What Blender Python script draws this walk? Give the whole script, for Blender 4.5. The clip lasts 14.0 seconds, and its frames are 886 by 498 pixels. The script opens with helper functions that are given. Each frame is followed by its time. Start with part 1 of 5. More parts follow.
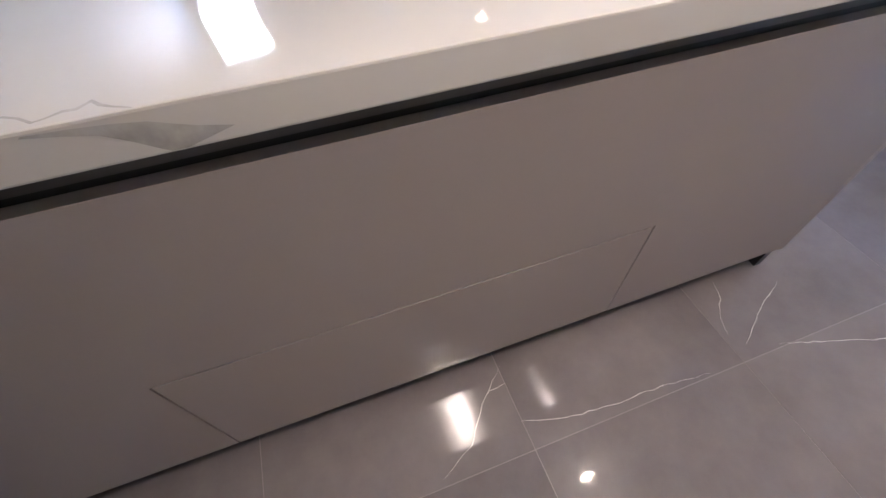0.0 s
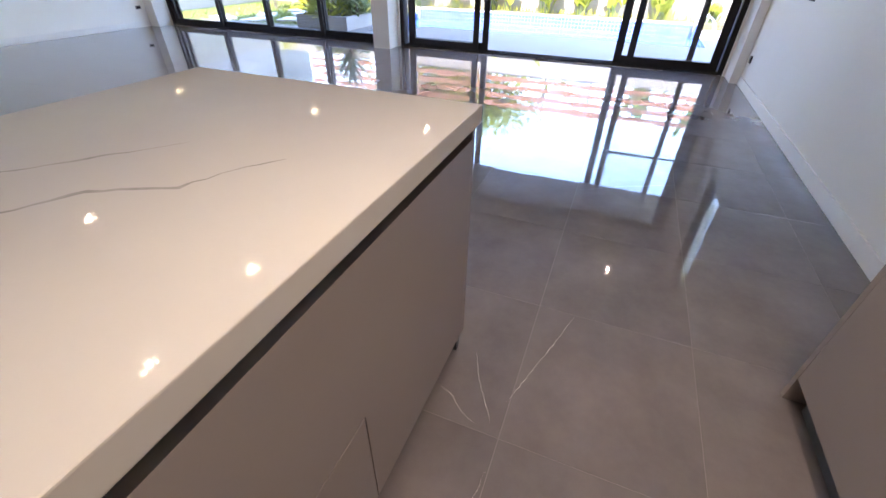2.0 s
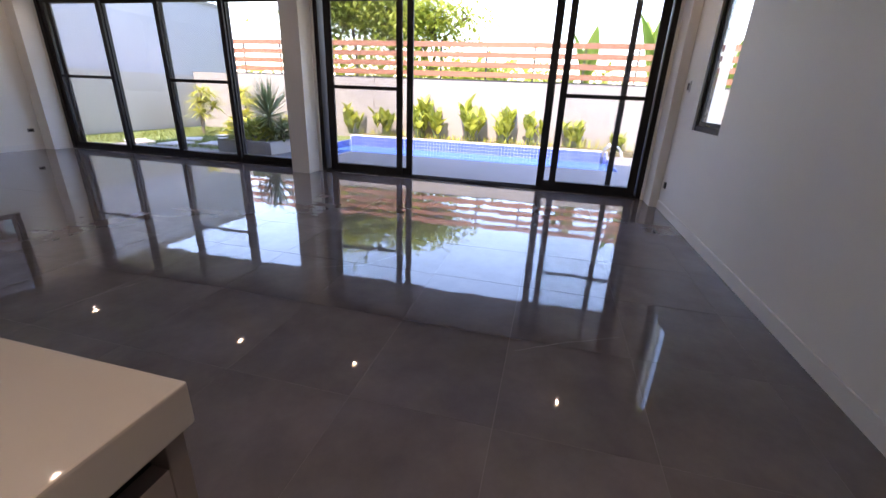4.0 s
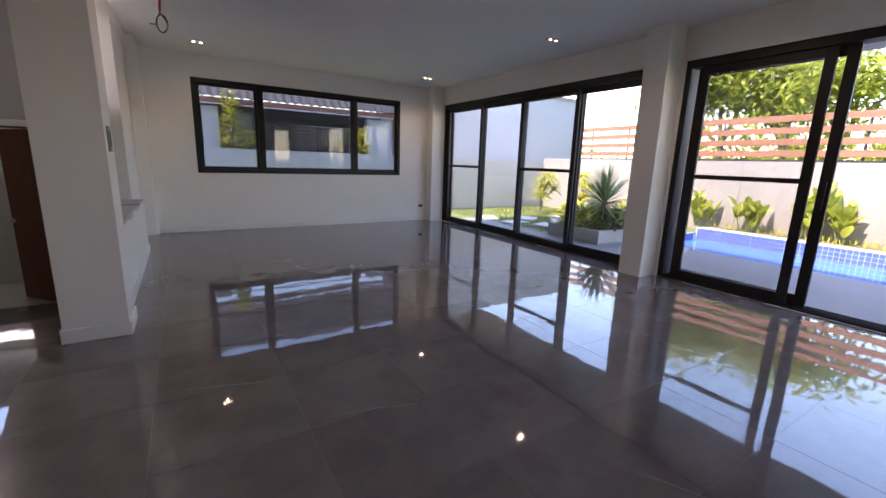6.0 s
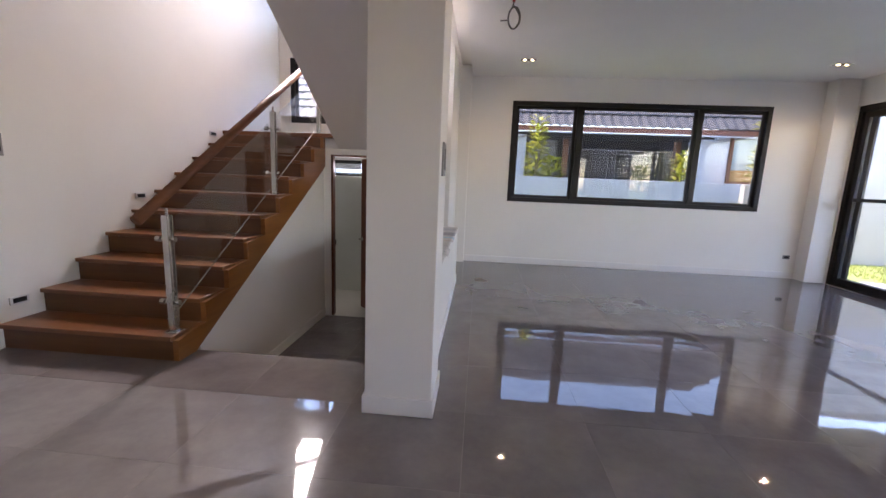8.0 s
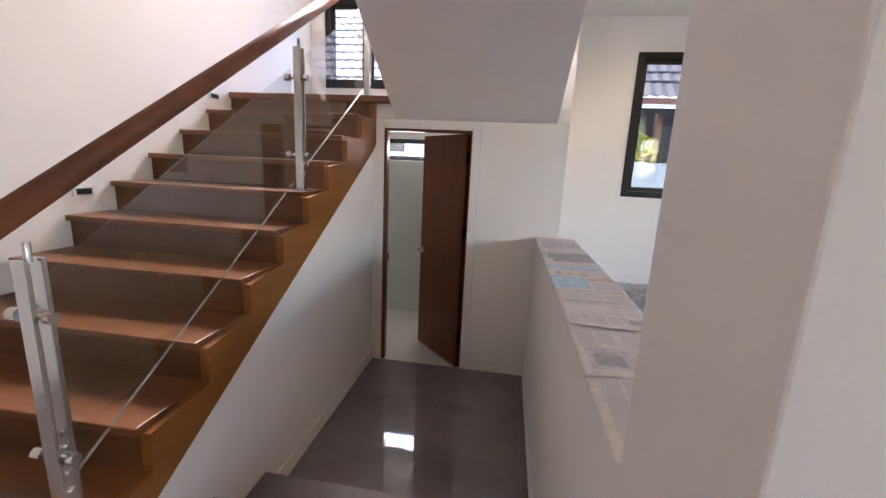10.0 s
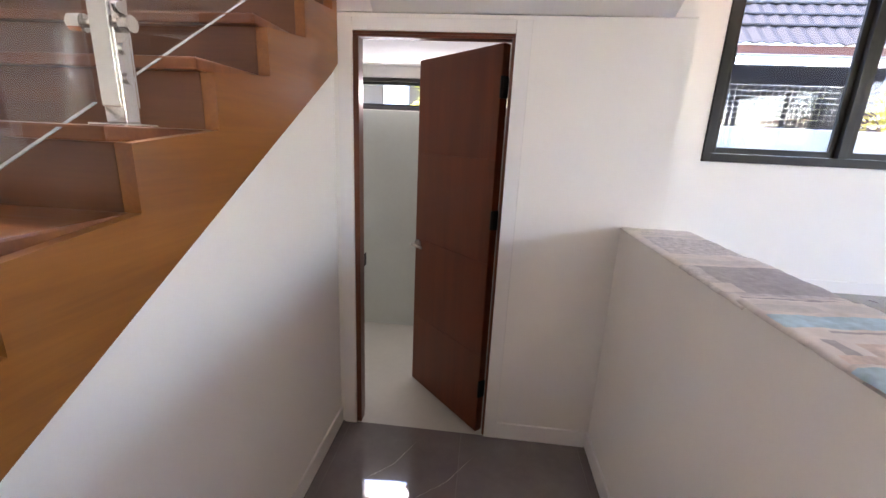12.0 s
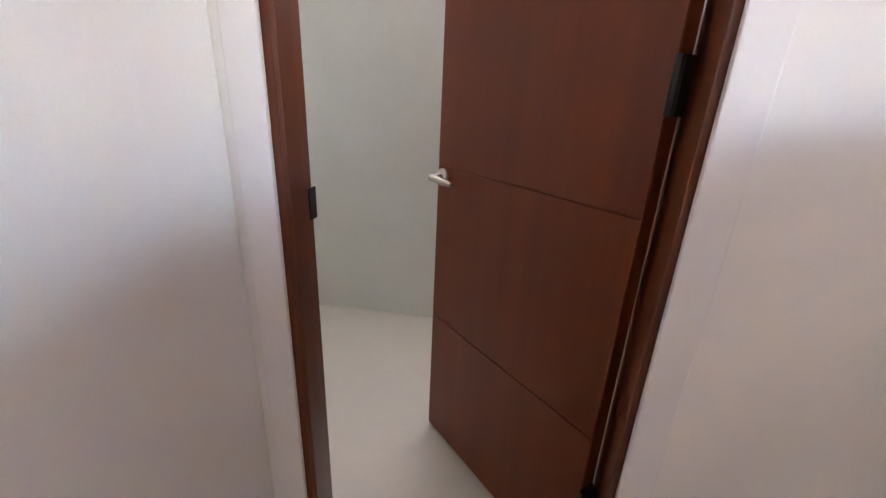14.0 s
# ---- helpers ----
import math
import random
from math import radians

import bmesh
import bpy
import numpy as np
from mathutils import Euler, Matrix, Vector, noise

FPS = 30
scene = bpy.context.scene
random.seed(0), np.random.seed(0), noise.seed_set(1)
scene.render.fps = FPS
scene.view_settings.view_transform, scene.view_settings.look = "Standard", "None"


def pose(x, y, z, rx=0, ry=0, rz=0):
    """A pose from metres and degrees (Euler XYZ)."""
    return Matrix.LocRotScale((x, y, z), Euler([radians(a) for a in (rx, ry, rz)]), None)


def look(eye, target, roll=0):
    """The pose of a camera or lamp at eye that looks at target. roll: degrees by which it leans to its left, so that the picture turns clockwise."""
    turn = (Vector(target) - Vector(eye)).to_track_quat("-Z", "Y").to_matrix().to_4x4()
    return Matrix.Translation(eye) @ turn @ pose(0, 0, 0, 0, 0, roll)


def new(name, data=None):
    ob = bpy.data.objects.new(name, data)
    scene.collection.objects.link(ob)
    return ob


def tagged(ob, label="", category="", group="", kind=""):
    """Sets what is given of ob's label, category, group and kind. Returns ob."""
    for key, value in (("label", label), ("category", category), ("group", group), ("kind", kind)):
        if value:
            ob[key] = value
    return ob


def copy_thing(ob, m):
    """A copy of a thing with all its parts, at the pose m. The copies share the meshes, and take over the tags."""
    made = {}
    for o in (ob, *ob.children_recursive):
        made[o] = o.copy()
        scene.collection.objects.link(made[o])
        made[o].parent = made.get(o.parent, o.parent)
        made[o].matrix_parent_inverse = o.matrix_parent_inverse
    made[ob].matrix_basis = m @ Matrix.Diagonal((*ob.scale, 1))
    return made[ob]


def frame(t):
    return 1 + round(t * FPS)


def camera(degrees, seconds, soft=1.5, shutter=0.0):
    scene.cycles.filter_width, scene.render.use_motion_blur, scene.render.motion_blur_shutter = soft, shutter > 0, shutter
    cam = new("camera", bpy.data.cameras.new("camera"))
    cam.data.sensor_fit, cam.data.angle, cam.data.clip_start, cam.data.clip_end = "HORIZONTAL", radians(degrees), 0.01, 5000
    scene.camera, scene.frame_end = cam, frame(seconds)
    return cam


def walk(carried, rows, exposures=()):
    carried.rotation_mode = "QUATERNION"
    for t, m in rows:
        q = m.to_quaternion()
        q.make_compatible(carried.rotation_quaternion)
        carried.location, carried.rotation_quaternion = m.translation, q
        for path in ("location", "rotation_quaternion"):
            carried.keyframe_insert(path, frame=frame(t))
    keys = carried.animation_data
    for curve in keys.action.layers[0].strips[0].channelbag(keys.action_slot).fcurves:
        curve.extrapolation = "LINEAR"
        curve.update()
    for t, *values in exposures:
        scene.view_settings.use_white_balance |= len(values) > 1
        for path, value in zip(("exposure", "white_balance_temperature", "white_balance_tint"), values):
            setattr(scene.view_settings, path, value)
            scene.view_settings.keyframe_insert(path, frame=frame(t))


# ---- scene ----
cam = camera(94.6, 14.0)
PATH = [
    (0, (0.019, 0.318, 1.122), (0.399, 1.497, -0.447), -2.5),
    (0.5, (0.007, 0.332, 1.125), (0.444, 1.507, -0.434), -1.9),
    (1, (0.057, 0.34, 1.162), (0.719, 1.534, -0.299), -1.2),
    (1.5, (0.176, 0.377, 1.207), (1.267, 1.39, -0.129), -0.2),
    (2, (0.228, 0.387, 1.246), (1.731, 0.989, 0.072), 0.9),
    (2.2, (0.237, 0.378, 1.256), (1.846, 0.806, 0.148), 0.7),
    (4.3, (1.189, 0.402, 1.189), (3.012, 0.939, 0.564), 2.3),
    (4.5, (1.301, 0.444, 1.191), (3.088, 1.109, 0.588), 2.3),
    (5, (1.487, 0.585, 1.249), (3.115, 1.61, 0.701), 2.4),
    (5.5, (1.657, 0.807, 1.304), (3.029, 2.18, 0.82), 1.8),
    (6, (1.828, 1.041, 1.301), (2.877, 2.692, 0.887), 1.9),
    (6.5, (1.899, 1.339, 1.295), (2.6, 3.178, 0.936), 1.9),
    (7, (1.834, 1.733, 1.314), (2.202, 3.67, 0.982), 2.2),
    (7.5, (1.762, 2.152, 1.303), (1.824, 4.125, 0.98), 2.3),
    (8, (1.614, 2.561, 1.277), (1.452, 4.527, 0.947), 2.3),
    (8.5, (1.431, 2.98, 1.274), (1.111, 4.924, 0.927), 2.4),
    (8.7, (1.376, 3.152, 1.27), (1.007, 5.088, 0.927), 2.2),
    (10.8, (0.515, 4.906, 1.272), (0.275, 6.841, 0.828), 2.6),
    (11, (0.491, 5.078, 1.261), (0.253, 7.013, 0.814), 2.4),
    (11.5, (0.447, 5.398, 1.214), (0.242, 7.326, 0.723), 2.6),
    (12, (0.381, 5.667, 1.077), (0.201, 7.59, 0.559), 2.6),
    (12.5, (0.36, 5.927, 0.945), (0.169, 7.857, 0.457), 2.7),
    (13, (0.289, 6.246, 0.797), (0.122, 8.167, 0.267), 2.9),
    (13.5, (0.255, 6.567, 0.693), (0.053, 8.472, 0.116), 2.5),
    (14, (0.151, 6.969, 0.646), (-0.094, 8.826, -0.053), 2.7),
]
walk(cam, [(t, look(eye, target, roll)) for t, eye, target, roll in PATH], [(0, 4.65, 5750, 18), (2.2, 4.2, 6450, 21), (4.3, 3.0, 6950, 29), (6.5, 3.2, 7000, 28), (8.7, 4.2, 7050, 27), (11, 4.7, 6950, 27), (14, 5.55, 6900, 30)])

# ---- light ----
world = bpy.data.worlds.new("sky")
scene.world = world
world.use_nodes = True
wn = world.node_tree.nodes
sky = wn.new("ShaderNodeTexSky")
sky.sky_type = "NISHITA"
sky.sun_disc = False
sky.air_density, sky.dust_density, sky.ozone_density = 1.3, 0.1, 3.0
SUN_TO = Vector((-0.48, 0.10, 0.86)).normalized()  # towards the sun
sky.sun_elevation = math.asin(SUN_TO.z)
sky.sun_rotation = math.atan2(SUN_TO.x, SUN_TO.y)
world.node_tree.links.new(sky.outputs[0], wn["Background"].inputs[0])
wn["Background"].inputs[1].default_value = 0.15
sun = new("sun", bpy.data.lights.new("sun", "SUN"))
sun.data.energy, sun.data.angle, sun.data.color = 2.0, radians(0.5), (1.0, 0.95, 0.87)
sun.matrix_world = look(SUN_TO * 40, (0, 0, 0))

# warm twin-spot downlights, switched on
DOWNLIGHTS = [(2.16, 8.27), (2.15, 5.02), (2.15, 2.92), (1.10, 2.80), (1.12, 1.30), (2.25, 1.42), (1.29, 0.53), (5.95, 8.27), (5.95, 5.09), (5.95, 2.98), (5.98, -0.14), (0.45, -0.02)]
for lx, ly in DOWNLIGHTS:
    lamp = new("downlight_beam", bpy.data.lights.new("downlight_beam", "SPOT"))
    lamp.data.energy, lamp.data.color = (9.0 if ly < 0.2 and lx < 3 else 3.5 if ly < 1.0 and lx < 3 else 0.4 if ly < 3 and lx < 3 else 0.8 if lx < 3 else 1.6), (1.0, 0.82, 0.62)
    lamp.data.spot_size, lamp.data.spot_blend, lamp.data.shadow_soft_size = radians(74 if ly < 1.0 and lx < 3 else 150), 0.8, (0.09 if ly < 0.2 and lx < 3 else 0.012)
    lamp.location = (lx, ly, 2.84)

# the sky's light through the high stairwell window
sk = new("sky_window_light", bpy.data.lights.new("sky_window_light", "AREA"))
sk.data.shape, sk.data.size, sk.data.size_y = "RECTANGLE", 0.93, 1.0
sk.data.spread = radians(75)
sk.data.energy, sk.data.color = 5.5, (0.97, 0.96, 0.95)
sk.matrix_world = look((-0.985, 9.145, 4.02), (0.7, 4.3, 0.5))

# the sky's light in the opening of the bathroom window
ar = new("bathroom_window_light", bpy.data.lights.new("bathroom_window_light", "AREA"))
ar.data.shape, ar.data.size, ar.data.size_y = "RECTANGLE", 1.35, 0.16
ar.data.energy, ar.data.color = 0.45, (0.93, 0.96, 1.0)
ar.matrix_world = look((-0.05, 9.14, 1.415), (-0.05, 7.0, 0.2))


# ---- materials ----
def mat(name, color, rough=0.5, metal=0.0, var=0.08, scale=1.5, bump=0.0, bscale=80.0, rvar=0.1, coat=0.0, rand=0.0, stretch=None):
    """Painted, stone, metal: base colour with two scales of variation, rough variation and fine relief."""
    m = bpy.data.materials.new(name)
    m.use_nodes = True
    n, l = m.node_tree.nodes, m.node_tree.links
    p = n["Principled BSDF"]
    geo = n.new("ShaderNodeNewGeometry")
    mp = n.new("ShaderNodeMapping")
    l.new(geo.outputs["Position"], mp.inputs["Vector"])
    if stretch:
        mp.inputs["Scale"].default_value = stretch
    a = n.new("ShaderNodeTexNoise")
    a.inputs["Scale"].default_value, a.inputs["Detail"].default_value = scale, 4
    b = n.new("ShaderNodeTexNoise")
    b.inputs["Scale"].default_value, b.inputs["Detail"].default_value = bscale, 3
    l.new(mp.outputs[0], a.inputs["Vector"])
    l.new(mp.outputs[0], b.inputs["Vector"])
    mix = n.new("ShaderNodeMath")
    mix.operation = "MULTIPLY_ADD"
    mix.inputs[1].default_value = 0.35
    l.new(b.outputs["Fac"], mix.inputs[0])
    l.new(a.outputs["Fac"], mix.inputs[2])
    src = mix.outputs[0]
    if rand:
        info = n.new("ShaderNodeObjectInfo")
        add = n.new("ShaderNodeMath")
        add.operation = "MULTIPLY_ADD"
        add.inputs[1].default_value = rand
        l.new(info.outputs["Random"], add.inputs[0])
        l.new(src, add.inputs[2])
        src = add.outputs[0]
    ramp = n.new("ShaderNodeMapRange")
    ramp.inputs["From Min"].default_value, ramp.inputs["From Max"].default_value = 0.35, 1.0 + rand
    ramp.inputs["To Min"].default_value, ramp.inputs["To Max"].default_value = 1 - var, 1 + var
    l.new(src, ramp.inputs["Value"])
    mul = n.new("ShaderNodeVectorMath")
    mul.operation = "SCALE"
    mul.inputs[0].default_value = color
    l.new(ramp.outputs[0], mul.inputs["Scale"])
    l.new(mul.outputs[0], p.inputs["Base Color"])
    rr = n.new("ShaderNodeMapRange")
    rr.inputs["To Min"].default_value, rr.inputs["To Max"].default_value = max(0.02, rough - rvar * rough), min(1, rough + rvar * rough)
    l.new(a.outputs["Fac"], rr.inputs["Value"])
    l.new(rr.outputs[0], p.inputs["Roughness"])
    p.inputs["Metallic"].default_value = metal
    p.inputs["Coat Weight"].default_value = coat
    p.inputs["Coat Roughness"].default_value = 0.08
    if bump:
        bp = n.new("ShaderNodeBump")
        bp.inputs["Strength"].default_value, bp.inputs["Distance"].default_value = bump, 0.01
        l.new(b.outputs["Fac"], bp.inputs["Height"])
        l.new(bp.outputs[0], p.inputs["Normal"])
    return m


def glass_mat(name, tint=(1, 1, 1), rough=0.0, base=0.035):
    m = bpy.data.materials.new(name)
    m.use_nodes = True
    n, l = m.node_tree.nodes, m.node_tree.links
    n.remove(n["Principled BSDF"])
    tr = n.new("ShaderNodeBsdfTransparent")
    tr.inputs[0].default_value = (*tint, 1)
    gl = n.new("ShaderNodeBsdfGlossy")
    gl.inputs["Roughness"].default_value = rough
    lw = n.new("ShaderNodeLayerWeight")
    pw = n.new("ShaderNodeMath")
    pw.operation = "POWER"
    pw.inputs[1].default_value = 5.0
    l.new(lw.outputs["Facing"], pw.inputs[0])
    fr = n.new("ShaderNodeMath")
    fr.operation = "MULTIPLY_ADD"
    fr.inputs[1].default_value, fr.inputs[2].default_value = 0.9, base
    l.new(pw.outputs[0], fr.inputs[0])
    mx = n.new("ShaderNodeMixShader")
    l.new(fr.outputs[0], mx.inputs[0])
    l.new(tr.outputs[0], mx.inputs[1])
    l.new(gl.outputs[0], mx.inputs[2])
    l.new(mx.outputs[0], n["Material Output"].inputs[0])
    return m


def wood_mat(name, dark, light, rough=0.35, along="y", scale=1.0, coat=0.3):
    m = bpy.data.materials.new(name)
    m.use_nodes = True
    n, l = m.node_tree.nodes, m.node_tree.links
    p = n["Principled BSDF"]
    geo = n.new("ShaderNodeNewGeometry")
    mp = n.new("ShaderNodeMapping")
    s = {"x": (0.6, 9, 9), "y": (9, 0.6, 9), "z": (9, 9, 0.6)}[along]
    mp.inputs["Scale"].default_value = [v * scale for v in s]
    info = n.new("ShaderNodeObjectInfo")
    l.new(info.outputs["Random"], mp.inputs["Location"])
    l.new(geo.outputs["Position"], mp.inputs["Vector"])
    a = n.new("ShaderNodeTexNoise")
    a.inputs["Scale"].default_value, a.inputs["Detail"].default_value, a.inputs["Distortion"].default_value = 1.3, 6, 0.6
    b = n.new("ShaderNodeTexNoise")
    b.inputs["Scale"].default_value, b.inputs["Detail"].default_value = 12, 4
    l.new(mp.outputs[0], a.inputs["Vector"])
    l.new(mp.outputs[0], b.inputs["Vector"])
    ad = n.new("ShaderNodeMath")
    ad.operation = "MULTIPLY_ADD"
    ad.inputs[1].default_value = 0.4
    l.new(b.outputs["Fac"], ad.inputs[0])
    l.new(a.outputs["Fac"], ad.inputs[2])
    cr = n.new("ShaderNodeValToRGB")
    cr.color_ramp.elements[0].position, cr.color_ramp.elements[0].color = 0.45, (*dark, 1)
    cr.color_ramp.elements[1].position, cr.color_ramp.elements[1].color = 0.95, (*light, 1)
    l.new(ad.outputs[0], cr.inputs[0])
    l.new(cr.outputs[0], p.inputs["Base Color"])
    rr = n.new("ShaderNodeMapRange")
    rr.inputs["To Min"].default_value, rr.inputs["To Max"].default_value = rough * 0.75, rough * 1.3
    l.new(b.outputs["Fac"], rr.inputs["Value"])
    l.new(rr.outputs[0], p.inputs["Roughness"])
    p.inputs["Coat Weight"].default_value = coat
    p.inputs["Coat Roughness"].default_value = 0.15
    bp = n.new("ShaderNodeBump")
    bp.inputs["Strength"].default_value, bp.inputs["Distance"].default_value = 0.06, 0.004
    l.new(b.outputs["Fac"], bp.inputs["Height"])
    l.new(bp.outputs[0], p.inputs["Normal"])
    return m


def marble_mat(name, base, dark, vein, rough, vscale, width, amount, wave=0.0, cloud=1.6):
    """Polished stone: clouded base, thin broken veins, shifted from piece to piece."""
    m = bpy.data.materials.new(name)
    m.use_nodes = True
    n, l = m.node_tree.nodes, m.node_tree.links
    p = n["Principled BSDF"]
    geo = n.new("ShaderNodeNewGeometry")
    info = n.new("ShaderNodeObjectInfo")
    sh = n.new("ShaderNodeVectorMath")
    sh.operation = "MULTIPLY_ADD"
    sh.inputs[1].default_value = (37.0, 53.0, 11.0)
    l.new(info.outputs["Random"], sh.inputs[0])
    l.new(geo.outputs["Position"], sh.inputs[2])
    a = n.new("ShaderNodeTexNoise")
    a.inputs["Scale"].default_value, a.inputs["Detail"].default_value, a.inputs["Roughness"].default_value = cloud, 9, 0.66
    l.new(sh.outputs[0], a.inputs["Vector"])
    cr = n.new("ShaderNodeValToRGB")
    cr.color_ramp.elements[0].position, cr.color_ramp.elements[0].color = 0.3, (*dark, 1)
    cr.color_ramp.elements[1].position, cr.color_ramp.elements[1].color = 0.7, (*base, 1)
    l.new(a.outputs["Fac"], cr.inputs[0])
    d = n.new("ShaderNodeTexNoise")
    d.inputs["Scale"].default_value, d.inputs["Detail"].default_value = 2.2, 5
    l.new(sh.outputs[0], d.inputs["Vector"])
    off = n.new("ShaderNodeVectorMath")
    off.operation = "MULTIPLY_ADD"
    off.inputs[1].default_value = (0.55, 0.55, 0.55)
    l.new(d.outputs["Color"], off.inputs[0])
    l.new(sh.outputs[0], off.inputs[2])
    v = n.new("ShaderNodeTexVoronoi")
    v.feature = "DISTANCE_TO_EDGE"
    v.inputs["Scale"].default_value = vscale
    l.new(off.outputs[0], v.inputs["Vector"])
    e = n.new("ShaderNodeMapRange")
    e.inputs["From Min"].default_value, e.inputs["From Max"].default_value = 0, width
    e.inputs["To Min"].default_value, e.inputs["To Max"].default_value = 1, 0
    l.new(v.outputs["Distance"], e.inputs["Value"])
    k = n.new("ShaderNodeTexNoise")
    k.inputs["Scale"].default_value, k.inputs["Detail"].default_value = 1.1, 3
    l.new(sh.outputs[0], k.inputs["Vector"])
    g = n.new("ShaderNodeMapRange")
    g.inputs["From Min"].default_value, g.inputs["From Max"].default_value = amount, amount + 0.06
    l.new(k.outputs["Fac"], g.inputs["Value"])
    mm = n.new("ShaderNodeMath")
    mm.operation = "MULTIPLY"
    l.new(e.outputs[0], mm.inputs[0])
    l.new(g.outputs[0], mm.inputs[1])
    mx = n.new("ShaderNodeMix")
    mx.data_type = "RGBA"
    l.new(mm.outputs[0], mx.inputs[0])
    l.new(cr.outputs[0], mx.inputs[6])
    mx.inputs[7].default_value = (*vein, 1)
    l.new(mx.outputs[2], p.inputs["Base Color"])
    rr = n.new("ShaderNodeMapRange")
    rr.inputs["To Min"].default_value, rr.inputs["To Max"].default_value = rough * 0.6, rough * 1.5
    l.new(a.outputs["Fac"], rr.inputs["Value"])
    l.new(rr.outputs[0], p.inputs["Roughness"])
    if wave:
        p.inputs["IOR"].default_value = 1.7
        p.inputs["Coat Weight"].default_value, p.inputs["Coat Roughness"].default_value = 0.12, 0.2
        w = n.new("ShaderNodeTexNoise")
        w.inputs["Scale"].default_value, w.inputs["Detail"].default_value = 2.6, 2
        l.new(sh.outputs[0], w.inputs["Vector"])
        bp = n.new("ShaderNodeBump")
        bp.inputs["Strength"].default_value, bp.inputs["Distance"].default_value = 1.0, wave
        l.new(w.outputs["Fac"], bp.inputs["Height"])
        l.new(bp.outputs[0], p.inputs["Normal"])
    return m


WHITE = mat("white_paint", (0.85, 0.825, 0.775), 0.55, var=0.03, bump=0.05, bscale=140)
CEIL = mat("ceiling_paint", (0.84, 0.825, 0.80), 0.75, var=0.03, bump=0.04, bscale=120)
TRIM = mat("trim_paint", (0.82, 0.80, 0.77), 0.38, var=0.03, bump=0.03, bscale=60)
BATH = mat("bathroom_skim_coat", (0.55, 0.58, 0.53), 0.6, var=0.08, bump=0.08, bscale=40)
BATHFLOOR = mat("bathroom_screed", (0.50, 0.485, 0.42), 0.45, var=0.10, bump=0.08, bscale=30)
GROUT = mat("grout", (0.24, 0.215, 0.205), 0.2, var=0.1)
MARBLE = marble_mat("dark_marble", (0.205, 0.179, 0.174), (0.125, 0.109, 0.108), (0.40, 0.37, 0.35), 0.026, 0.9, 0.0028, 0.71, wave=0.0012, cloud=2.2)
QUARTZ = marble_mat("white_quartz", (0.56, 0.53, 0.48), (0.505, 0.475, 0.43), (0.5, 0.48, 0.45), 0.04, 0.6, 0.006, 0.66, cloud=0.9)
VEIN = mat("grey_stone_vein", (0.37, 0.35, 0.32), 0.12, var=0.25, scale=20)
WVEIN = mat("white_stone_vein", (0.60, 0.56, 0.52), 0.12, var=0.3, scale=30)
TAUPE = mat("taupe_lacquer", (0.275, 0.235, 0.215), 0.24, var=0.03, bump=0.02, bscale=200)
BLACKGAP = mat("near_black", (0.006, 0.006, 0.006), 0.4)
CHANNEL = mat("channel_grey", (0.075, 0.07, 0.066), 0.35, var=0.06)
PLINTH = mat("plinth_grey", (0.10, 0.105, 0.11), 0.35)
FRAME = mat("dark_bronze_aluminium", (0.006, 0.0045, 0.004), 0.55, metal=0.0, var=0.1, bump=0.02)
GLASS = glass_mat("clear_glass")
TINTED = glass_mat("tinted_glass", (0.56, 0.57, 0.585))
RAILGLASS = glass_mat("rail_glass", (0.95, 0.965, 0.96), base=0.07)
SCREEN = glass_mat("insect_screen", (0.96, 0.96, 0.96), 0.6)
NARRA_T = wood_mat("tread_wood", (0.11, 0.034, 0.010), (0.215, 0.075, 0.021), 0.32, "x", coat=0.12)
NARRA_R = wood_mat("riser_wood", (0.080, 0.026, 0.006), (0.145, 0.050, 0.011), 0.38, "x", coat=0.12)
STRINGER = wood_mat("stringer_wood", (0.19, 0.062, 0.010), (0.30, 0.11, 0.018), 0.38, "y")
RAILWOOD = wood_mat("handrail_wood", (0.12, 0.036, 0.012), (0.22, 0.072, 0.024), 0.5, "y", coat=0.0)
DOORWOOD = wood_mat("door_wood", (0.115, 0.021, 0.0035), (0.18, 0.037, 0.006), 0.42, "z", coat=0.0)
STEEL = mat("brushed_steel", (0.62, 0.60, 0.57), 0.22, metal=1.0, var=0.05, bump=0.03, bscale=300)


# ---- building helpers ----
def box(bm, x0, x1, y0, y1, z0, z1):
    m = Matrix.Translation(((x0 + x1) / 2, (y0 + y1) / 2, (z0 + z1) / 2)) @ Matrix.Diagonal((x1 - x0, y1 - y0, z1 - z0, 1))
    return bmesh.ops.create_cube(bm, size=1, matrix=m)["verts"]


def cyl(bm, a, b, r, r2=None, n=12):
    a, b = Vector(a), Vector(b)
    q = (b - a).to_track_quat("Z", "Y").to_matrix().to_4x4()
    m = Matrix.Translation((a + b) / 2) @ q
    return bmesh.ops.create_cone(bm, cap_ends=True, segments=n, radius1=r, radius2=r if r2 is None else r2, depth=(b - a).length, matrix=m)["verts"]


def finish(bm, name, material, bevel=0.0, smooth=False):
    if bevel:
        bmesh.ops.bevel(bm, geom=[e for e in bm.edges if e.calc_face_angle(0) > 0.6], offset=bevel, segments=2, profile=0.6, affect="EDGES", clamp_overlap=True)
    me = bpy.data.meshes.new(name)
    bm.to_mesh(me)
    bm.free()
    for m in material if isinstance(material, (list, tuple)) else [material]:
        me.materials.append(m)
    if smooth:
        me.polygons.foreach_set("use_smooth", [True] * len(me.polygons))
    return me


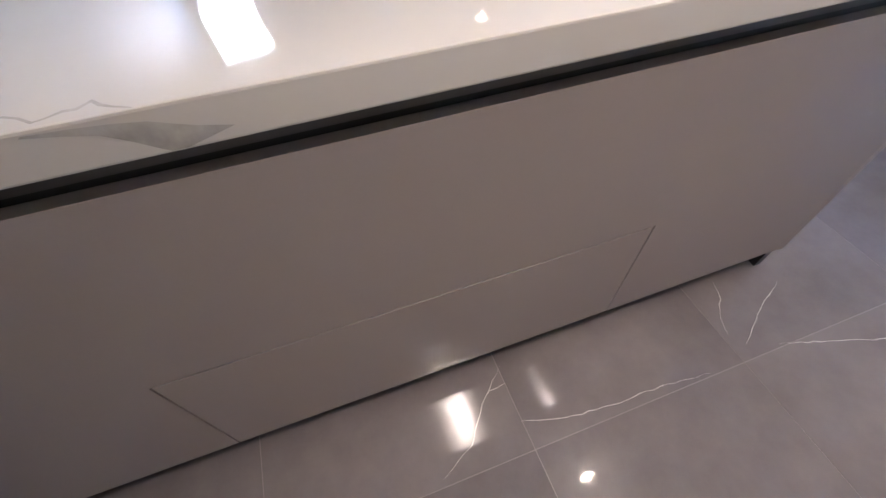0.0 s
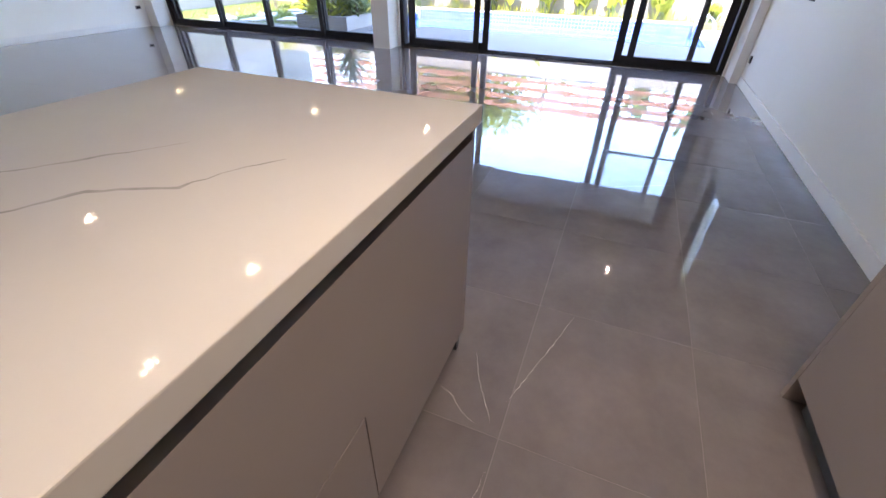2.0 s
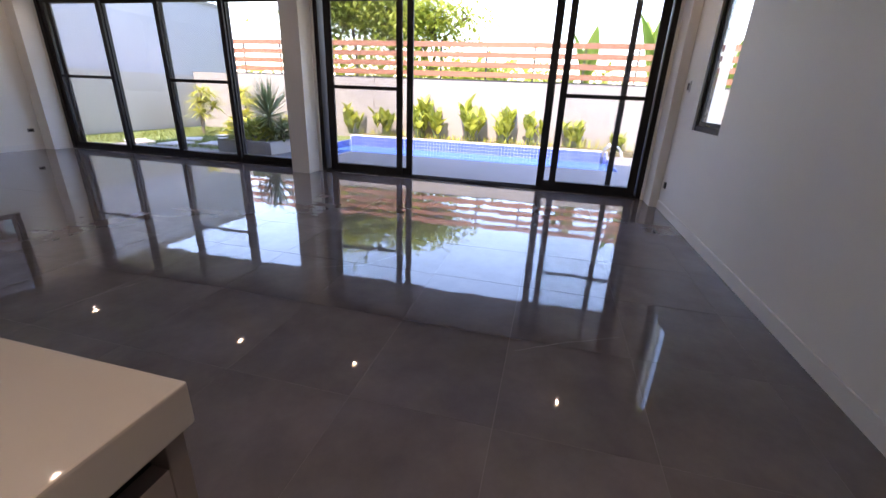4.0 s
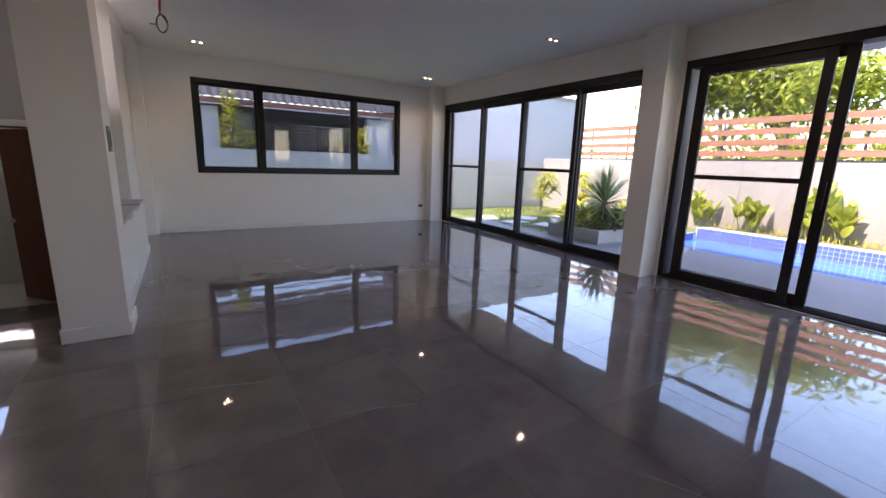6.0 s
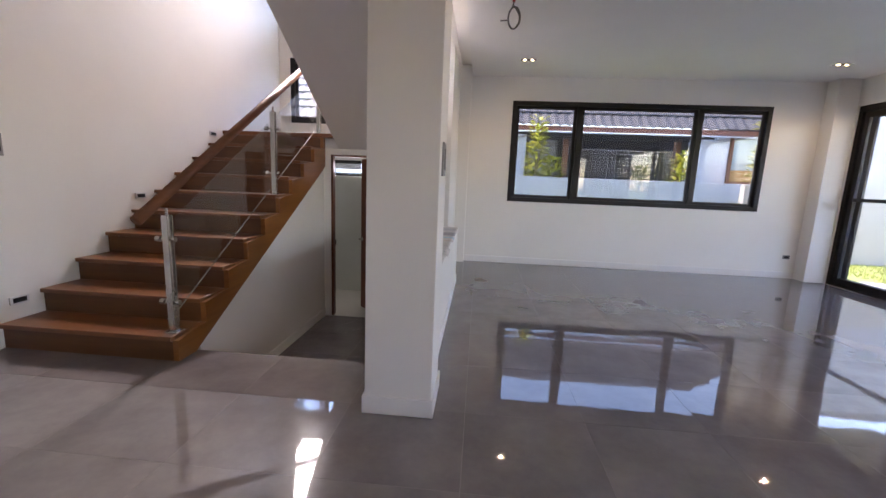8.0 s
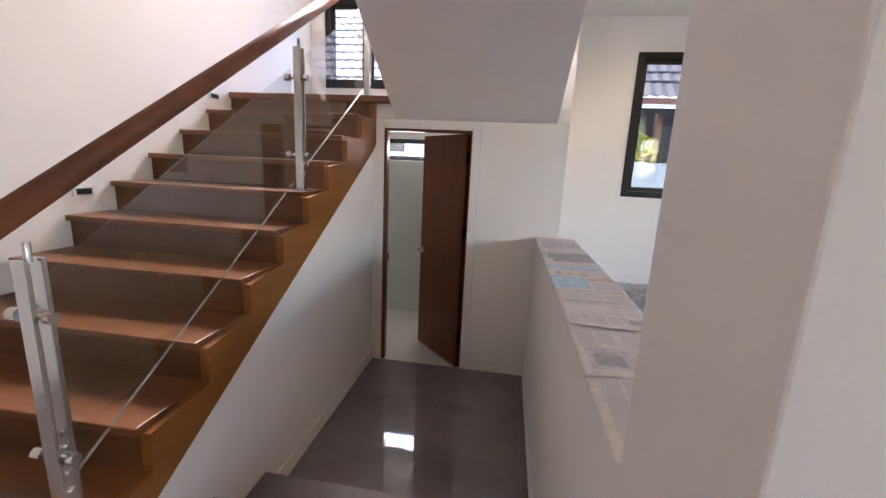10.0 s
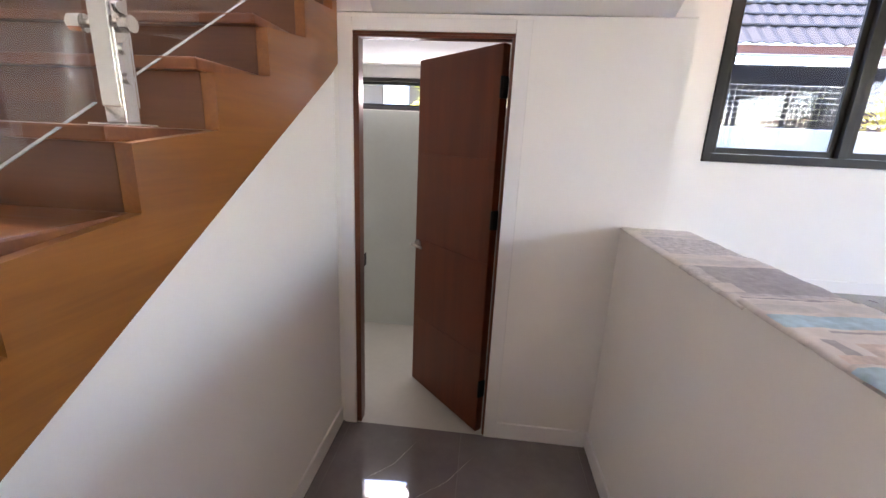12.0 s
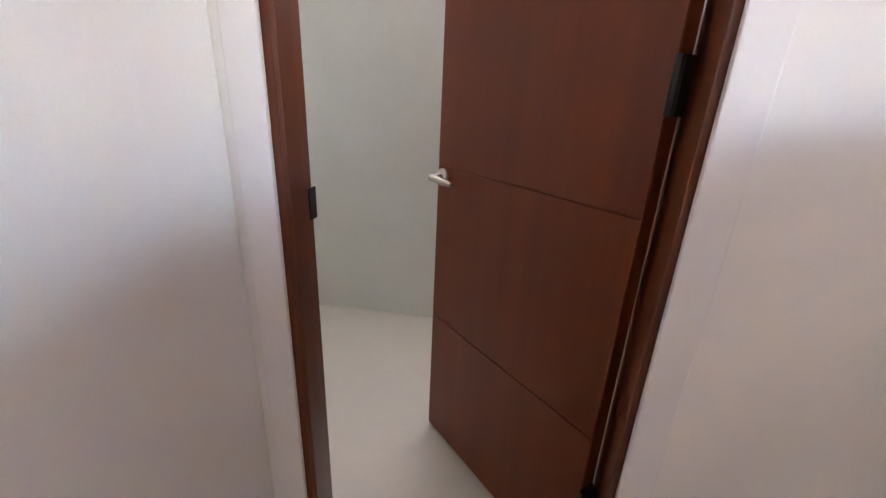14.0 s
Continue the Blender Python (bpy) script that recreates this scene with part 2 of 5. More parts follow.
def part(name, bm, material, parent=None, label="", bevel=0.0, smooth=False):
    ob = new(name, finish(bm, name, material, bevel, smooth))
    if parent:
        ob.parent = parent
    return tagged(ob, label) if label else ob


def thing(name, label, category, at=(0, 0, 0), group="", kind=""):
    ob = new(name)
    ob.location = at
    ob.empty_display_size = 0.1
    return tagged(ob, label, category, group, kind)


def boxpart(name, dims, material, parent=None, label="", bevel=0.0):
    bm = bmesh.new()
    box(bm, *dims)
    return part(name, bm, material, parent, label, bevel)


def structure(name, bm, material, label, category, bevel=0.0):
    return tagged(part(name, bm, material, None, "", bevel), label, category, kind="structure")


def wall(name, axis, c0, c1, u0, u1, z0, z1, holes, material, label):
    """A wall between c0 and c1 across, from u0 to u1 along, with holes (u0, u1, z0, z1) through it."""
    bm = bmesh.new()
    us = sorted({u0, u1, *(h[0] for h in holes), *(h[1] for h in holes)})
    for a, b in zip(us, us[1:]):
        mid, zz = (a + b) / 2, z0
        for h in sorted((h for h in holes if h[0] < mid < h[1]), key=lambda h: h[2]):
            if h[2] > zz:
                box(bm, *((c0, c1, a, b) if axis == "x" else (a, b, c0, c1)), zz, h[2])
            zz = h[3]
        if zz < z1:
            box(bm, *((c0, c1, a, b) if axis == "x" else (a, b, c0, c1)), zz, z1)
    return structure(name, bm, material, label, "wall")


# ---- shell of the house ----
LEFT, RIGHT, FRONT, BACK = -1.64, 6.75, 9.15, -0.96
CEIL_Z, LOW, UP = 2.87, -0.57, 6.0
WIN = (2.055, 5.80, 1.0, 2.52)
LAND_WIN = (-1.47, 0.93, 2.10, 3.09)
HIGH_WIN = (-1.52, -0.45, 3.45, 4.60)
BATH_WIN = (-0.80, 0.70, 1.29, 1.54)
SIDE_WIN = (5.04, 5.78, 0.95, 2.45)
wall("wall_north", "y", FRONT, FRONT + 0.2, LEFT - 0.2, 7.0, -0.9, UP, [WIN, LAND_WIN, HIGH_WIN, BATH_WIN], WHITE, "cream white painted plaster wall with black window")
wall("wall_west", "x", LEFT - 0.2, LEFT, BACK - 0.2, FRONT, -0.9, UP, [], WHITE, "white painted plaster wall beside the wooden stairs")
wall("wall_south", "y", BACK - 0.2, BACK, LEFT, 7.0, -0.9, UP, [SIDE_WIN], WHITE, "white painted plaster wall with narrow window")
DOOR_A, DOOR_B = (4.12, 8.92, 0.0, 2.51), (-0.83, 3.80, 0.0, 2.51)
wall("wall_east", "x", RIGHT, 7.0, BACK, FRONT, -0.9, UP, [DOOR_A, DOOR_B], WHITE, "white painted wall above the sliding glass doors")
bm = bmesh.new()
box(bm, 6.455, 6.748, 3.835, 4.125, 0, CEIL_Z)
structure("column_glass_doors", bm, WHITE, "white plastered column between the sliding doors", "column", 0.006)
bm = bmesh.new()
box(bm, 6.47, 6.748, 8.925, FRONT - 0.002, 0, CEIL_Z)
structure("column_corner_north", bm, WHITE, "white plastered corner pilaster", "column", 0.006)
bm = bmesh.new()
box(bm, 6.39, 6.748, BACK + 0.002, -0.86, 0, CEIL_Z)
structure("column_corner_south", bm, WHITE, "white plastered corner pilaster", "column", 0.006)
PIL = (1.045, 1.414, 4.60, 4.965)
bm = bmesh.new()
box(bm, *PIL, 0, UP)
structure("column_stairs", bm, WHITE, "white square column beside the stairs", "column", 0.005)
# ceiling with the open stairwell
bm = bmesh.new()
box(bm, LEFT, RIGHT, BACK, PIL[2] - 0.0, CEIL_Z, 3.02)
box(bm, PIL[1], RIGHT, PIL[2], FRONT, CEIL_Z, 3.02)
structure("ceiling", bm, CEIL, "flat white painted gypsum ceiling", "ceiling")
bm = bmesh.new()
box(bm, LEFT - 0.2, 7.0, BACK - 0.2, FRONT + 0.2, UP, UP + 0.15)
structure("ceiling_stairwell", bm, CEIL, "white ceiling high over the stairwell", "ceiling")
bm = bmesh.new()
box(bm, LEFT, PIL[0], PIL[2] - 0.15, PIL[2], 3.022, UP)
structure("wall_stairwell_south", bm, WHITE, "white upper wall of the stairwell", "wall")
bm = bmesh.new()
box(bm, 1.25, 1.414, 4.97, FRONT, 3.022, UP)
structure("wall_stairwell_east", bm, WHITE, "white upper wall of the stairwell", "wall")
# boxed-in bathroom under the landing
wall("wall_bathroom_door", "y", 7.70, 7.82, LEFT, 1.24, -0.65, 1.62, [(-0.30, 0.50, -0.66, 1.57)], WHITE, "white painted wall round the bathroom door")
bm = bmesh.new()
box(bm, 1.05, 1.24, 7.822, FRONT, -0.65, CEIL_Z)
box(bm, 1.05, 1.24, 7.70, 7.822, 1.622, CEIL_Z)
structure("wall_bathroom_side", bm, WHITE, "white painted side wall of the bathroom box", "wall")
bm = bmesh.new()
box(bm, 1.242, 1.414, 9.02, FRONT - 0.002, 0, CEIL_Z)
structure("column_corner_west", bm, WHITE, "slim white corner pilaster", "column", 0.004)
# half wall along the sunken passage
bm = bmesh.new()
box(bm, 1.055, 1.365, PIL[3], 7.698, -0.60, 0.70)
structure("half_wall", bm, WHITE, "low white parapet wall beside the sunken passage", "wall")
# wall under the stairs
bm = bmesh.new()
prof = [(5.25, -0.6), (7.698, -0.6), (7.698, 1.52), (7.63, 1.52), (5.25, 0.06)]
for x in (-0.47, -0.37):
    for y, z in prof:
        bm.verts.new((x, y, z))
v = list(bm.verts)
bm.faces.new(v[:5]), bm.faces.new(v[:4:-1])
for i in range(5):
    j = (i + 1) % 5
    bm.faces.new((v[i], v[5 + i], v[5 + j], v[j]))
bmesh.ops.recalc_face_normals(bm, faces=bm.faces)
structure("wall_under_stairs", bm, WHITE, "white triangular wall under the wooden stairs", "wall")
# ground slab under the tiles, with the well of the sunken passage
bm = bmesh.new()
box(bm, LEFT, 1.055, BACK, 5.20, -0.3, -0.0010)
box(bm, 1.055, RIGHT + 0.04, BACK, 4.97, -0.3, -0.0010)
box(bm, 1.20, RIGHT + 0.04, 4.97, FRONT, -0.3, -0.0010)
box(bm, LEFT, -0.47, 5.20, 7.70, -0.3, -0.0010)
box(bm, -0.37, 1.055, 5.20, 7.70, -0.8, LOW - 0.0010)
floor = structure("floor", bm, GROUT, "polished dark grey-brown marble tile floor with thin white veins", "floor")
bm = bmesh.new()
box(bm, LEFT, 1.05, 7.70, FRONT, -0.8, -0.62)
structure("floor_bathroom", bm, BATHFLOOR, "pale bare cement screed of the unfinished bathroom", "floor")
bm = bmesh.new()
box(bm, LEFT, 1.05, 7.70, FRONT, 1.625, 1.74)
structure("ceiling_bathroom", bm, CEIL, "white bathroom ceiling under the stair landing", "ceiling")
bm = bmesh.new()
box(bm, LEFT + 0.001, 1.048, FRONT - 0.012, FRONT - 0.001, -0.62, 1.285)
box(bm, LEFT + 0.001, LEFT + 0.012, 7.825, FRONT - 0.013, -0.62, 1.62)
box(bm, 1.036, 1.048, 7.825, FRONT - 0.013, -0.62, 1.62)
structure("wall_bathroom_lining", bm, BATH, "grey-green bare skim-coated bathroom wall", "wall")
# sunken passage: two steps and the tread edges
for i, (y0, y1, z) in enumerate(((5.20, 5.58, -0.19), (5.58, 5.96, -0.38))):
    bm = bmesh.new()
    box(bm, -0.369, 1.054, y0, y1, LOW - 0.01, z)
    structure("step_down", bm, MARBLE, "polished dark marble step down to the passage", "step", 0.003)
# slab of the upper floor where the second flight arrives
bm = bmesh.new()
box(bm, -0.18, 1.045, 4.60, 5.55, 3.022, 3.15)
structure("floor_upper", bm, CEIL, "white underside of the upper floor", "floor")
# wooden stairs
def stair_flight():
    st = thing("staircase", "varnished wooden staircase with dark treads and orange-brown stringer", "staircase", (0, 0, 0))
    rise, go, y0 = 0.179, 0.292, 5.0
    for k in range(1, 11):
        y = y0 + go * (k - 1)
        bm = bmesh.new()
        box(bm, LEFT + 0.002, -0.385, y, y + 0.02, rise * (k - 1) + (0.001 if k == 1 else 0.0), rise * k - 0.032)
        part("riser", bm, NARRA_R, st)
        bm = bmesh.new()
        if k < 10:
            box(bm, LEFT + 0.002, -0.372, y - 0.028, y + go + 0.02, rise * k - 0.032, rise * k)
            part("tread", bm, NARRA_T, st, bevel=0.006)
    # side stringer, stepped above, straight below
    bm = bmesh.new()
    top = []
    for k in range(1, 11):
        y = y0 + go * (k - 1)
        top += [(y + 0.002, rise * (k - 1)), (y + 0.002, rise * k - 0.033)]
    top.append((7.69, rise * 10 - 0.033))
    low = [(7.69, 1.40), (7.60, 1.34), (5.17, 0.001)]
    ring = top + low
    ring[0] = (y0 + 0.002, 0.001)
    lo = [bm.verts.new((-0.385, y, z)) for y, z in ring]
    hi = [bm.verts.new((-0.345, y, z)) for y, z in ring]
    bm.faces.new(lo), bm.faces.new(hi[::-1])
    for i in range(len(ring)):
        j = (i + 1) % len(ring)
        bm.faces.new((lo[i], hi[i], hi[j], lo[j]))
    bmesh.ops.recalc_face_normals(bm, faces=bm.faces)
    part("stringer", bm, STRINGER, st, "lighter orange-brown wooden stringer")
    return st


stairs = stair_flight()
bm = bmesh.new()
box(bm, LEFT + 0.002, 1.05, 7.60, FRONT - 0.002, 1.742, 1.79)
structure("landing", bm, NARRA_T, "dark stained wooden stair landing", "floor", 0.005)
# soffit of the upper flight
bm = bmesh.new()
slope = 0.179 / 0.292
prof = [(7.70, 1.625), (7.70, 1.735), (7.60, 1.80), (5.4, 1.80 + 2.2 * slope), (5.4, 1.607 + 2.3 * slope)]
for x in (-0.18, 1.14):
    for y, z in prof:
        bm.verts.new((x, y, z))
v = list(bm.verts)
bm.faces.new(v[:5]), bm.faces.new(v[:4:-1])
for i in range(5):
    j = (i + 1) % 5
    bm.faces.new((v[i], v[5 + i], v[5 + j], v[j]))
bmesh.ops.recalc_face_normals(bm, faces=bm.faces)
structure("stair_soffit", bm, CEIL, "white sloping underside of the upper stair flight", "soffit")

# island and counter
def island():
    t = thing("kitchen_island", "taupe lacquered kitchen island with handleless fronts", "kitchen island", (0, 1.18, 0))
    t.location = (0, 0, 0)
    # near-black carcass: the shadow at the foot of the finger channel is its colour
    boxpart("carcass", (-1.30, 1.228, 0.73, 1.64, 0.101, 0.884), BLACKGAP, t)
    boxpart("plinth", (-1.26, 1.19, 0.755, 1.60, 0.0, 0.10), PLINTH, t)
    boxpart("end_panel", (1.23, 1.251, 0.709, 1.655, 0.101, 0.884), TAUPE, t, bevel=0.0015)
    boxpart("foot", (1.225, 1.248, 0.725, 0.75, 0.0, 0.10), BLACKGAP, t)
    bm = bmesh.new()
    for d in ((-1.30, 1.228, 0.709, 0.729, 0.467, 0.845), (0.616, 1.228, 0.709, 0.729, 0.11, 0.467), (-1.30, -0.373, 0.709, 0.729, 0.11, 0.467)):
        box(bm, *d)
    bmesh.ops.remove_doubles(bm, verts=bm.verts, dist=0.0001)
    part("front_panel", bm, TAUPE, t)
    boxpart("access_panel", (-0.370, 0.613, 0.709, 0.729, 0.11, 0.463), TAUPE, t, bevel=0.0015)
    boxpart("finger_channel", (-1.30, 1.228, 0.7225, 0.7295, 0.858, 0.884), CHANNEL, t, "dark grey recessed finger channel")
    return t


island()
bm = bmesh.new()
box(bm, -1.34, 1.254, 0.694, 1.67, 0.885, 0.933)
tagged(part("island_worktop", bm, QUARTZ, bevel=0.003), "glossy white quartz worktop with grey veins on the island", "worktop")


def vein(parent, pts, w, z, material, seed):
    """A thin natural vein: a tapering, wandering ribbon in the stone's surface."""
    rnd = random.Random(seed)
    fine = []
    for (x0, y0), (x1, y1) in zip(pts, pts[1:]):
        n = max(2, int(math.hypot(x1 - x0, y1 - y0) / 0.02))
        fine += [(x0 + (x1 - x0) * k / n + rnd.uniform(-0.003, 0.003), y0 + (y1 - y0) * k / n + rnd.uniform(-0.003, 0.003)) for k in range(n)]
    fine.append(pts[-1])
    bm = bmesh.new()
    prev = None
    for i, (x, y) in enumerate(fine):
        j, k = max(0, i - 1), min(len(fine) - 1, i + 1)
        d = Vector((fine[k][0] - fine[j][0], fine[k][1] - fine[j][1], 0)).normalized()
        ww = w * (0.35 + 0.65 * abs(noise.noise((x * 14 + seed, y * 14, 0)) * 1.6)) * min(1, 0.25 + 4 * min(i, len(fine) - 1 - i) / len(fine))
        a = bm.verts.new((x - d.y * ww, y + d.x * ww, z))
        b = bm.verts.new((x + d.y * ww, y - d.x * ww, z))
        if prev:
            bm.faces.new((prev[0], prev[1], b, a))
        prev = (a, b)
    bmesh.ops.recalc_face_normals(bm, faces=bm.faces)
    if bm.faces[:] and bm.faces[0].normal.z < 0:
        bmesh.ops.reverse_faces(bm, faces=bm.faces)
    return part("vein", bm, material, parent)


top = bpy.data.objects["island_worktop"]
vein(top, [(-0.1, 1.62), (0.15, 1.52), (0.33, 1.434), (0.47, 1.37), (0.632, 1.25), (0.765, 1.15)], 0.006, 0.9333, VEIN, 3)
vein(top, [(-0.2, 1.50), (0.1, 1.42), (0.272, 1.347), (0.389, 1.20), (0.45, 1.17), (0.55, 1.122), (0.617, 1.005), (0.70, 0.975), (0.775, 0.922)], 0.009, 0.9333, VEIN, 5)
vein(top, [(-0.33, 0.76), (-0.26, 0.727), (-0.229, 0.722), (-0.202, 0.705), (-0.183, 0.710), (-0.161, 0.718), (-0.143, 0.703), (-0.128, 0.696)], 0.004, 0.9333, VEIN, 8)
# the same vein running down the front edge of the slab
bm = bmesh.new()
prev = None
for x, z, w in ((-0.215, 0.928, 0.001), (-0.185, 0.925, 0.003), (-0.158, 0.921, 0.005), (-0.135, 0.914, 0.009), (-0.118, 0.905, 0.011), (-0.105, 0.897, 0.014), (-0.092, 0.890, 0.018), (-0.084, 0.886, 0.020)):
    pair = (bm.verts.new((x - w, 0.6935, max(0.8875, z - w))), bm.verts.new((x + w * 1.3, 0.6935, min(0.930, z + w * 0.7))))
    if prev:
        bm.faces.new((prev[0], pair[0], pair[1], prev[1]))
    prev = pair
bmesh.ops.recalc_face_normals(bm, faces=bm.faces)
part("vein", bm, VEIN, top)


def counter():
    t = thing("base_cabinet", "taupe lacquered base cabinet run along the kitchen wall", "cabinet")
    boxpart("body", (LEFT + 0.002, 1.47, BACK + 0.002, -0.42, 0.101, 0.884), BLACKGAP, t)
    boxpart("plinth", (LEFT + 0.002, 1.44, BACK + 0.002, -0.45, 0, 0.10), PLINTH, t)
    boxpart("end_panel", (1.472, 1.495, BACK + 0.002, -0.398, 0.002, 0.884), TAUPE, t, bevel=0.0015)
    x = 1.47
    for w in (0.6, 0.9, 0.6, 0.9):
        boxpart("front", (max(LEFT + 0.003, x - w + 0.004), x, -0.418, -0.398, 0.11, 0.832), TAUPE, t, bevel=0.0015)
        x -= w
    return t


counter()
bm = bmesh.new()
box(bm, LEFT + 0.002, 1.50, BACK + 0.002, -0.375, 0.885, 0.933)
tagged(part("counter_worktop", bm, QUARTZ, bevel=0.003), "glossy white quartz worktop along the kitchen wall", "worktop")


# ---- baseboards ----
def baseboard(x0, x1, y0, y1, z=0.0, h=0.10):
    bm = bmesh.new()
    box(bm, x0, x1, y0, y1, z + 0.001, z + h)
    return structure("baseboard", bm, TRIM, "white painted baseboard", "baseboard", 0.003)


baseboard(1.50, 6.385, BACK + 0.001, BACK + 0.014)
baseboard(1.42, 6.465, FRONT - 0.014, FRONT - 0.001)
baseboard(PIL[0] - 0.012, PIL[1] + 0.012, PIL[2] - 0.013, PIL[2] - 0.001)
baseboard(PIL[1] + 0.001, PIL[1] + 0.013, PIL[2] - 0.001, PIL[3])
baseboard(PIL[0] - 0.013, PIL[0] - 0.001, PIL[2] - 0.001, PIL[3])
baseboard(1.366, 1.378, PIL[3] + 0.002, 7.69)
baseboard(1.242, 1.254, 7.70, 9.015)
baseboard(LEFT + 0.001, LEFT + 0.013, 1.2, 4.97)
baseboard(-0.369, -0.357, 5.97, 7.69, LOW)
baseboard(1.042, 1.054, 5.97, 7.69, LOW)
baseboard(0.545, 1.041, 7.686, 7.699, LOW)


# ---- windows and sliding doors ----
def bars(bm, axis, c0, c1, u0, u1, z0, z1, w, wb=None):
    """Four bars round a rectangle in a wall plane."""
    wb = wb or w
    for a, b, c, d in ((u0, u0 + w, z0, z1), (u1 - w, u1, z0, z1), (u0 + w, u1 - w, z0, z0 + wb), (u0 + w, u1 - w, z1 - w, z1)):
        box(bm, *((c0, c1, a, b) if axis == "x" else (a, b, c0, c1)), c, d)


def flat(bm, axis, c, u0, u1, z0, z1, t=0.006):
    box(bm, *((c - t / 2, c + t / 2, u0, u1) if axis == "x" else (u0, u1, c - t / 2, c + t / 2)), z0, z1)


def pane(axis, c, u0, u1, z0, z1, parent, material=None, name="pane", label="clear glass pane"):
    bm = bmesh.new()
    flat(bm, axis, c, u0, u1, z0, z1)
    ob = part(name, bm, material or GLASS, parent, label)
    ob.visible_shadow = False
    return ob


def window(name, axis, c0, c1, hole, splits, label, w=0.065, sash=0.045, glazing=None):
    """An aluminium window: outer frame, mullions, sashes with a pane each."""
    t = thing(name, label, "window", kind="structure")
    u0, u1, z0, z1 = hole
    bm = bmesh.new()
    bars(bm, axis, c0, c1, u0, u1, z0, z1, w)
    part("window_frame", bm, FRAME, t, "dark bronze aluminium frame", bevel=0.004)
    edges = [u0 + w, *splits, u1 - w]
    mid = (c0 + c1) / 2
    for i, (a, b) in enumerate(zip(edges, edges[1:])):
        a2, b2 = a + (0.03 if i else 0), b - (0.03 if i < len(edges) - 2 else 0)
        off = (0.012, -0.012)[i % 2]
        bm = bmesh.new()
        bars(bm, axis, mid + off - 0.012, mid + off + 0.012, a2 + 0.001, b2 - 0.001, z0 + w + 0.001, z1 - w - 0.001, sash)
        s = part("sash", bm, FRAME, t, bevel=0.002)
        pane(axis, mid + off, a2 + sash, b2 - sash, z0 + w + sash, z1 - w - sash, s, glazing)
    for m in splits:
        bm = bmesh.new()
        box(bm, *((c0 + 0.004, c1 - 0.004, m - 0.029, m + 0.029) if axis == "x" else (m - 0.029, m + 0.029, c0 + 0.004, c1 - 0.004)), z0 + w, z1 - w)
        part("mullion", bm, FRAME, t, bevel=0.003)
    return t


w1 = window("window_1", "y", 9.135, 9.225, WIN, [3.06, 4.80], "dark bronze aluminium sliding window in three tinted panes", glazing=TINTED)
window("window_2", "y", 9.17, 9.25, LAND_WIN, [-0.95, -0.2], "dark bronze window over the stair landing")
window("window_3", "y", 9.17, 9.25, HIGH_WIN, [], "tall dark framed window high in the stairwell")
window("window_4", "y", 9.17, 9.23, BATH_WIN, [], "narrow dark framed bathroom ventilation window", 0.03, 0.02)
w5 = window("window_5", "y", -1.06, -0.98, SIDE_WIN, [], "narrow dark framed window in the south wall", 0.05, 0.04)
for x in (2.135, 5.72):
    bm = bmesh.new()
    box(bm, x - 0.008, x + 0.008, 9.118, 9.134, 1.70, 1.82)
    part("latch", bm, FRAME, w1, bevel=0.003)
bm = bmesh.new()
box(bm, 5.30, 5.42, -0.978, -0.962, 1.008, 1.022)
part("latch", bm, STEEL, w5, bevel=0.003)


def sliding_panel(parent, x, y0, y1, z0, z1, w, rail=None, screen=False, handle=None):
    bm = bmesh.new()
    bars(bm, "x", x - 0.018, x + 0.018, y0, y1, z0, z1, w, w * 1.1)
    pn = part("screen_panel" if screen else "glass_panel", bm, FRAME, parent, "sliding insect screen panel" if screen else "sliding glass panel", bevel=0.003)
    if rail:
        bm = bmesh.new()
        box(bm, x - 0.016, x + 0.016, y0 + w, y1 - w, rail - 0.024, rail + 0.024)
        part("mid_rail", bm, FRAME, pn, bevel=0.002)
    z2 = z0 + w * 1.1
    for a, b in ((z2, rail - 0.024), (rail + 0.024, z1 - w)) if rail else ((z2, z1 - w),):
        pane("x", x, y0 + w, y1 - w, a, b, pn, SCREEN if screen else GLASS, "mesh" if screen else "pane", "fine grey insect mesh" if screen else "clear glass pane")
    if handle:
        bm = bmesh.new()
        box(bm, x - 0.045, x - 0.02, handle - 0.014, handle + 0.014, 0.98, 1.24)
        part("handle", bm, FRAME, pn, bevel=0.006)
    return pn


def door_set(name, hole, label):
    t = thing(name, label, "sliding door", kind="structure")
    y0, y1, z0, z1 = hole
    bm = bmesh.new()
    for a, b in ((y0, y0 + 0.06), (y1 - 0.06, y1)):
        box(bm, 6.775, 6.95, a, b, 0.0, z1)
    box(bm, 6.775, 6.95, y0 + 0.06, y1 - 0.06, z1 - 0.085, z1)
    part("door_frame", bm, FRAME, t, "dark bronze aluminium outer frame", bevel=0.004)
    bm = bmesh.new()
    box(bm, 6.775, 6.95, y0 + 0.06, y1 - 0.06, -0.02, 0.022)
    for x in (6.80, 6.845, 6.89, 6.93):
        box(bm, x - 0.004, x + 0.004, y0 + 0.06, y1 - 0.06, 0.022, 0.034)
    part("track", bm, FRAME, t, "ribbed dark aluminium floor track")
    return t


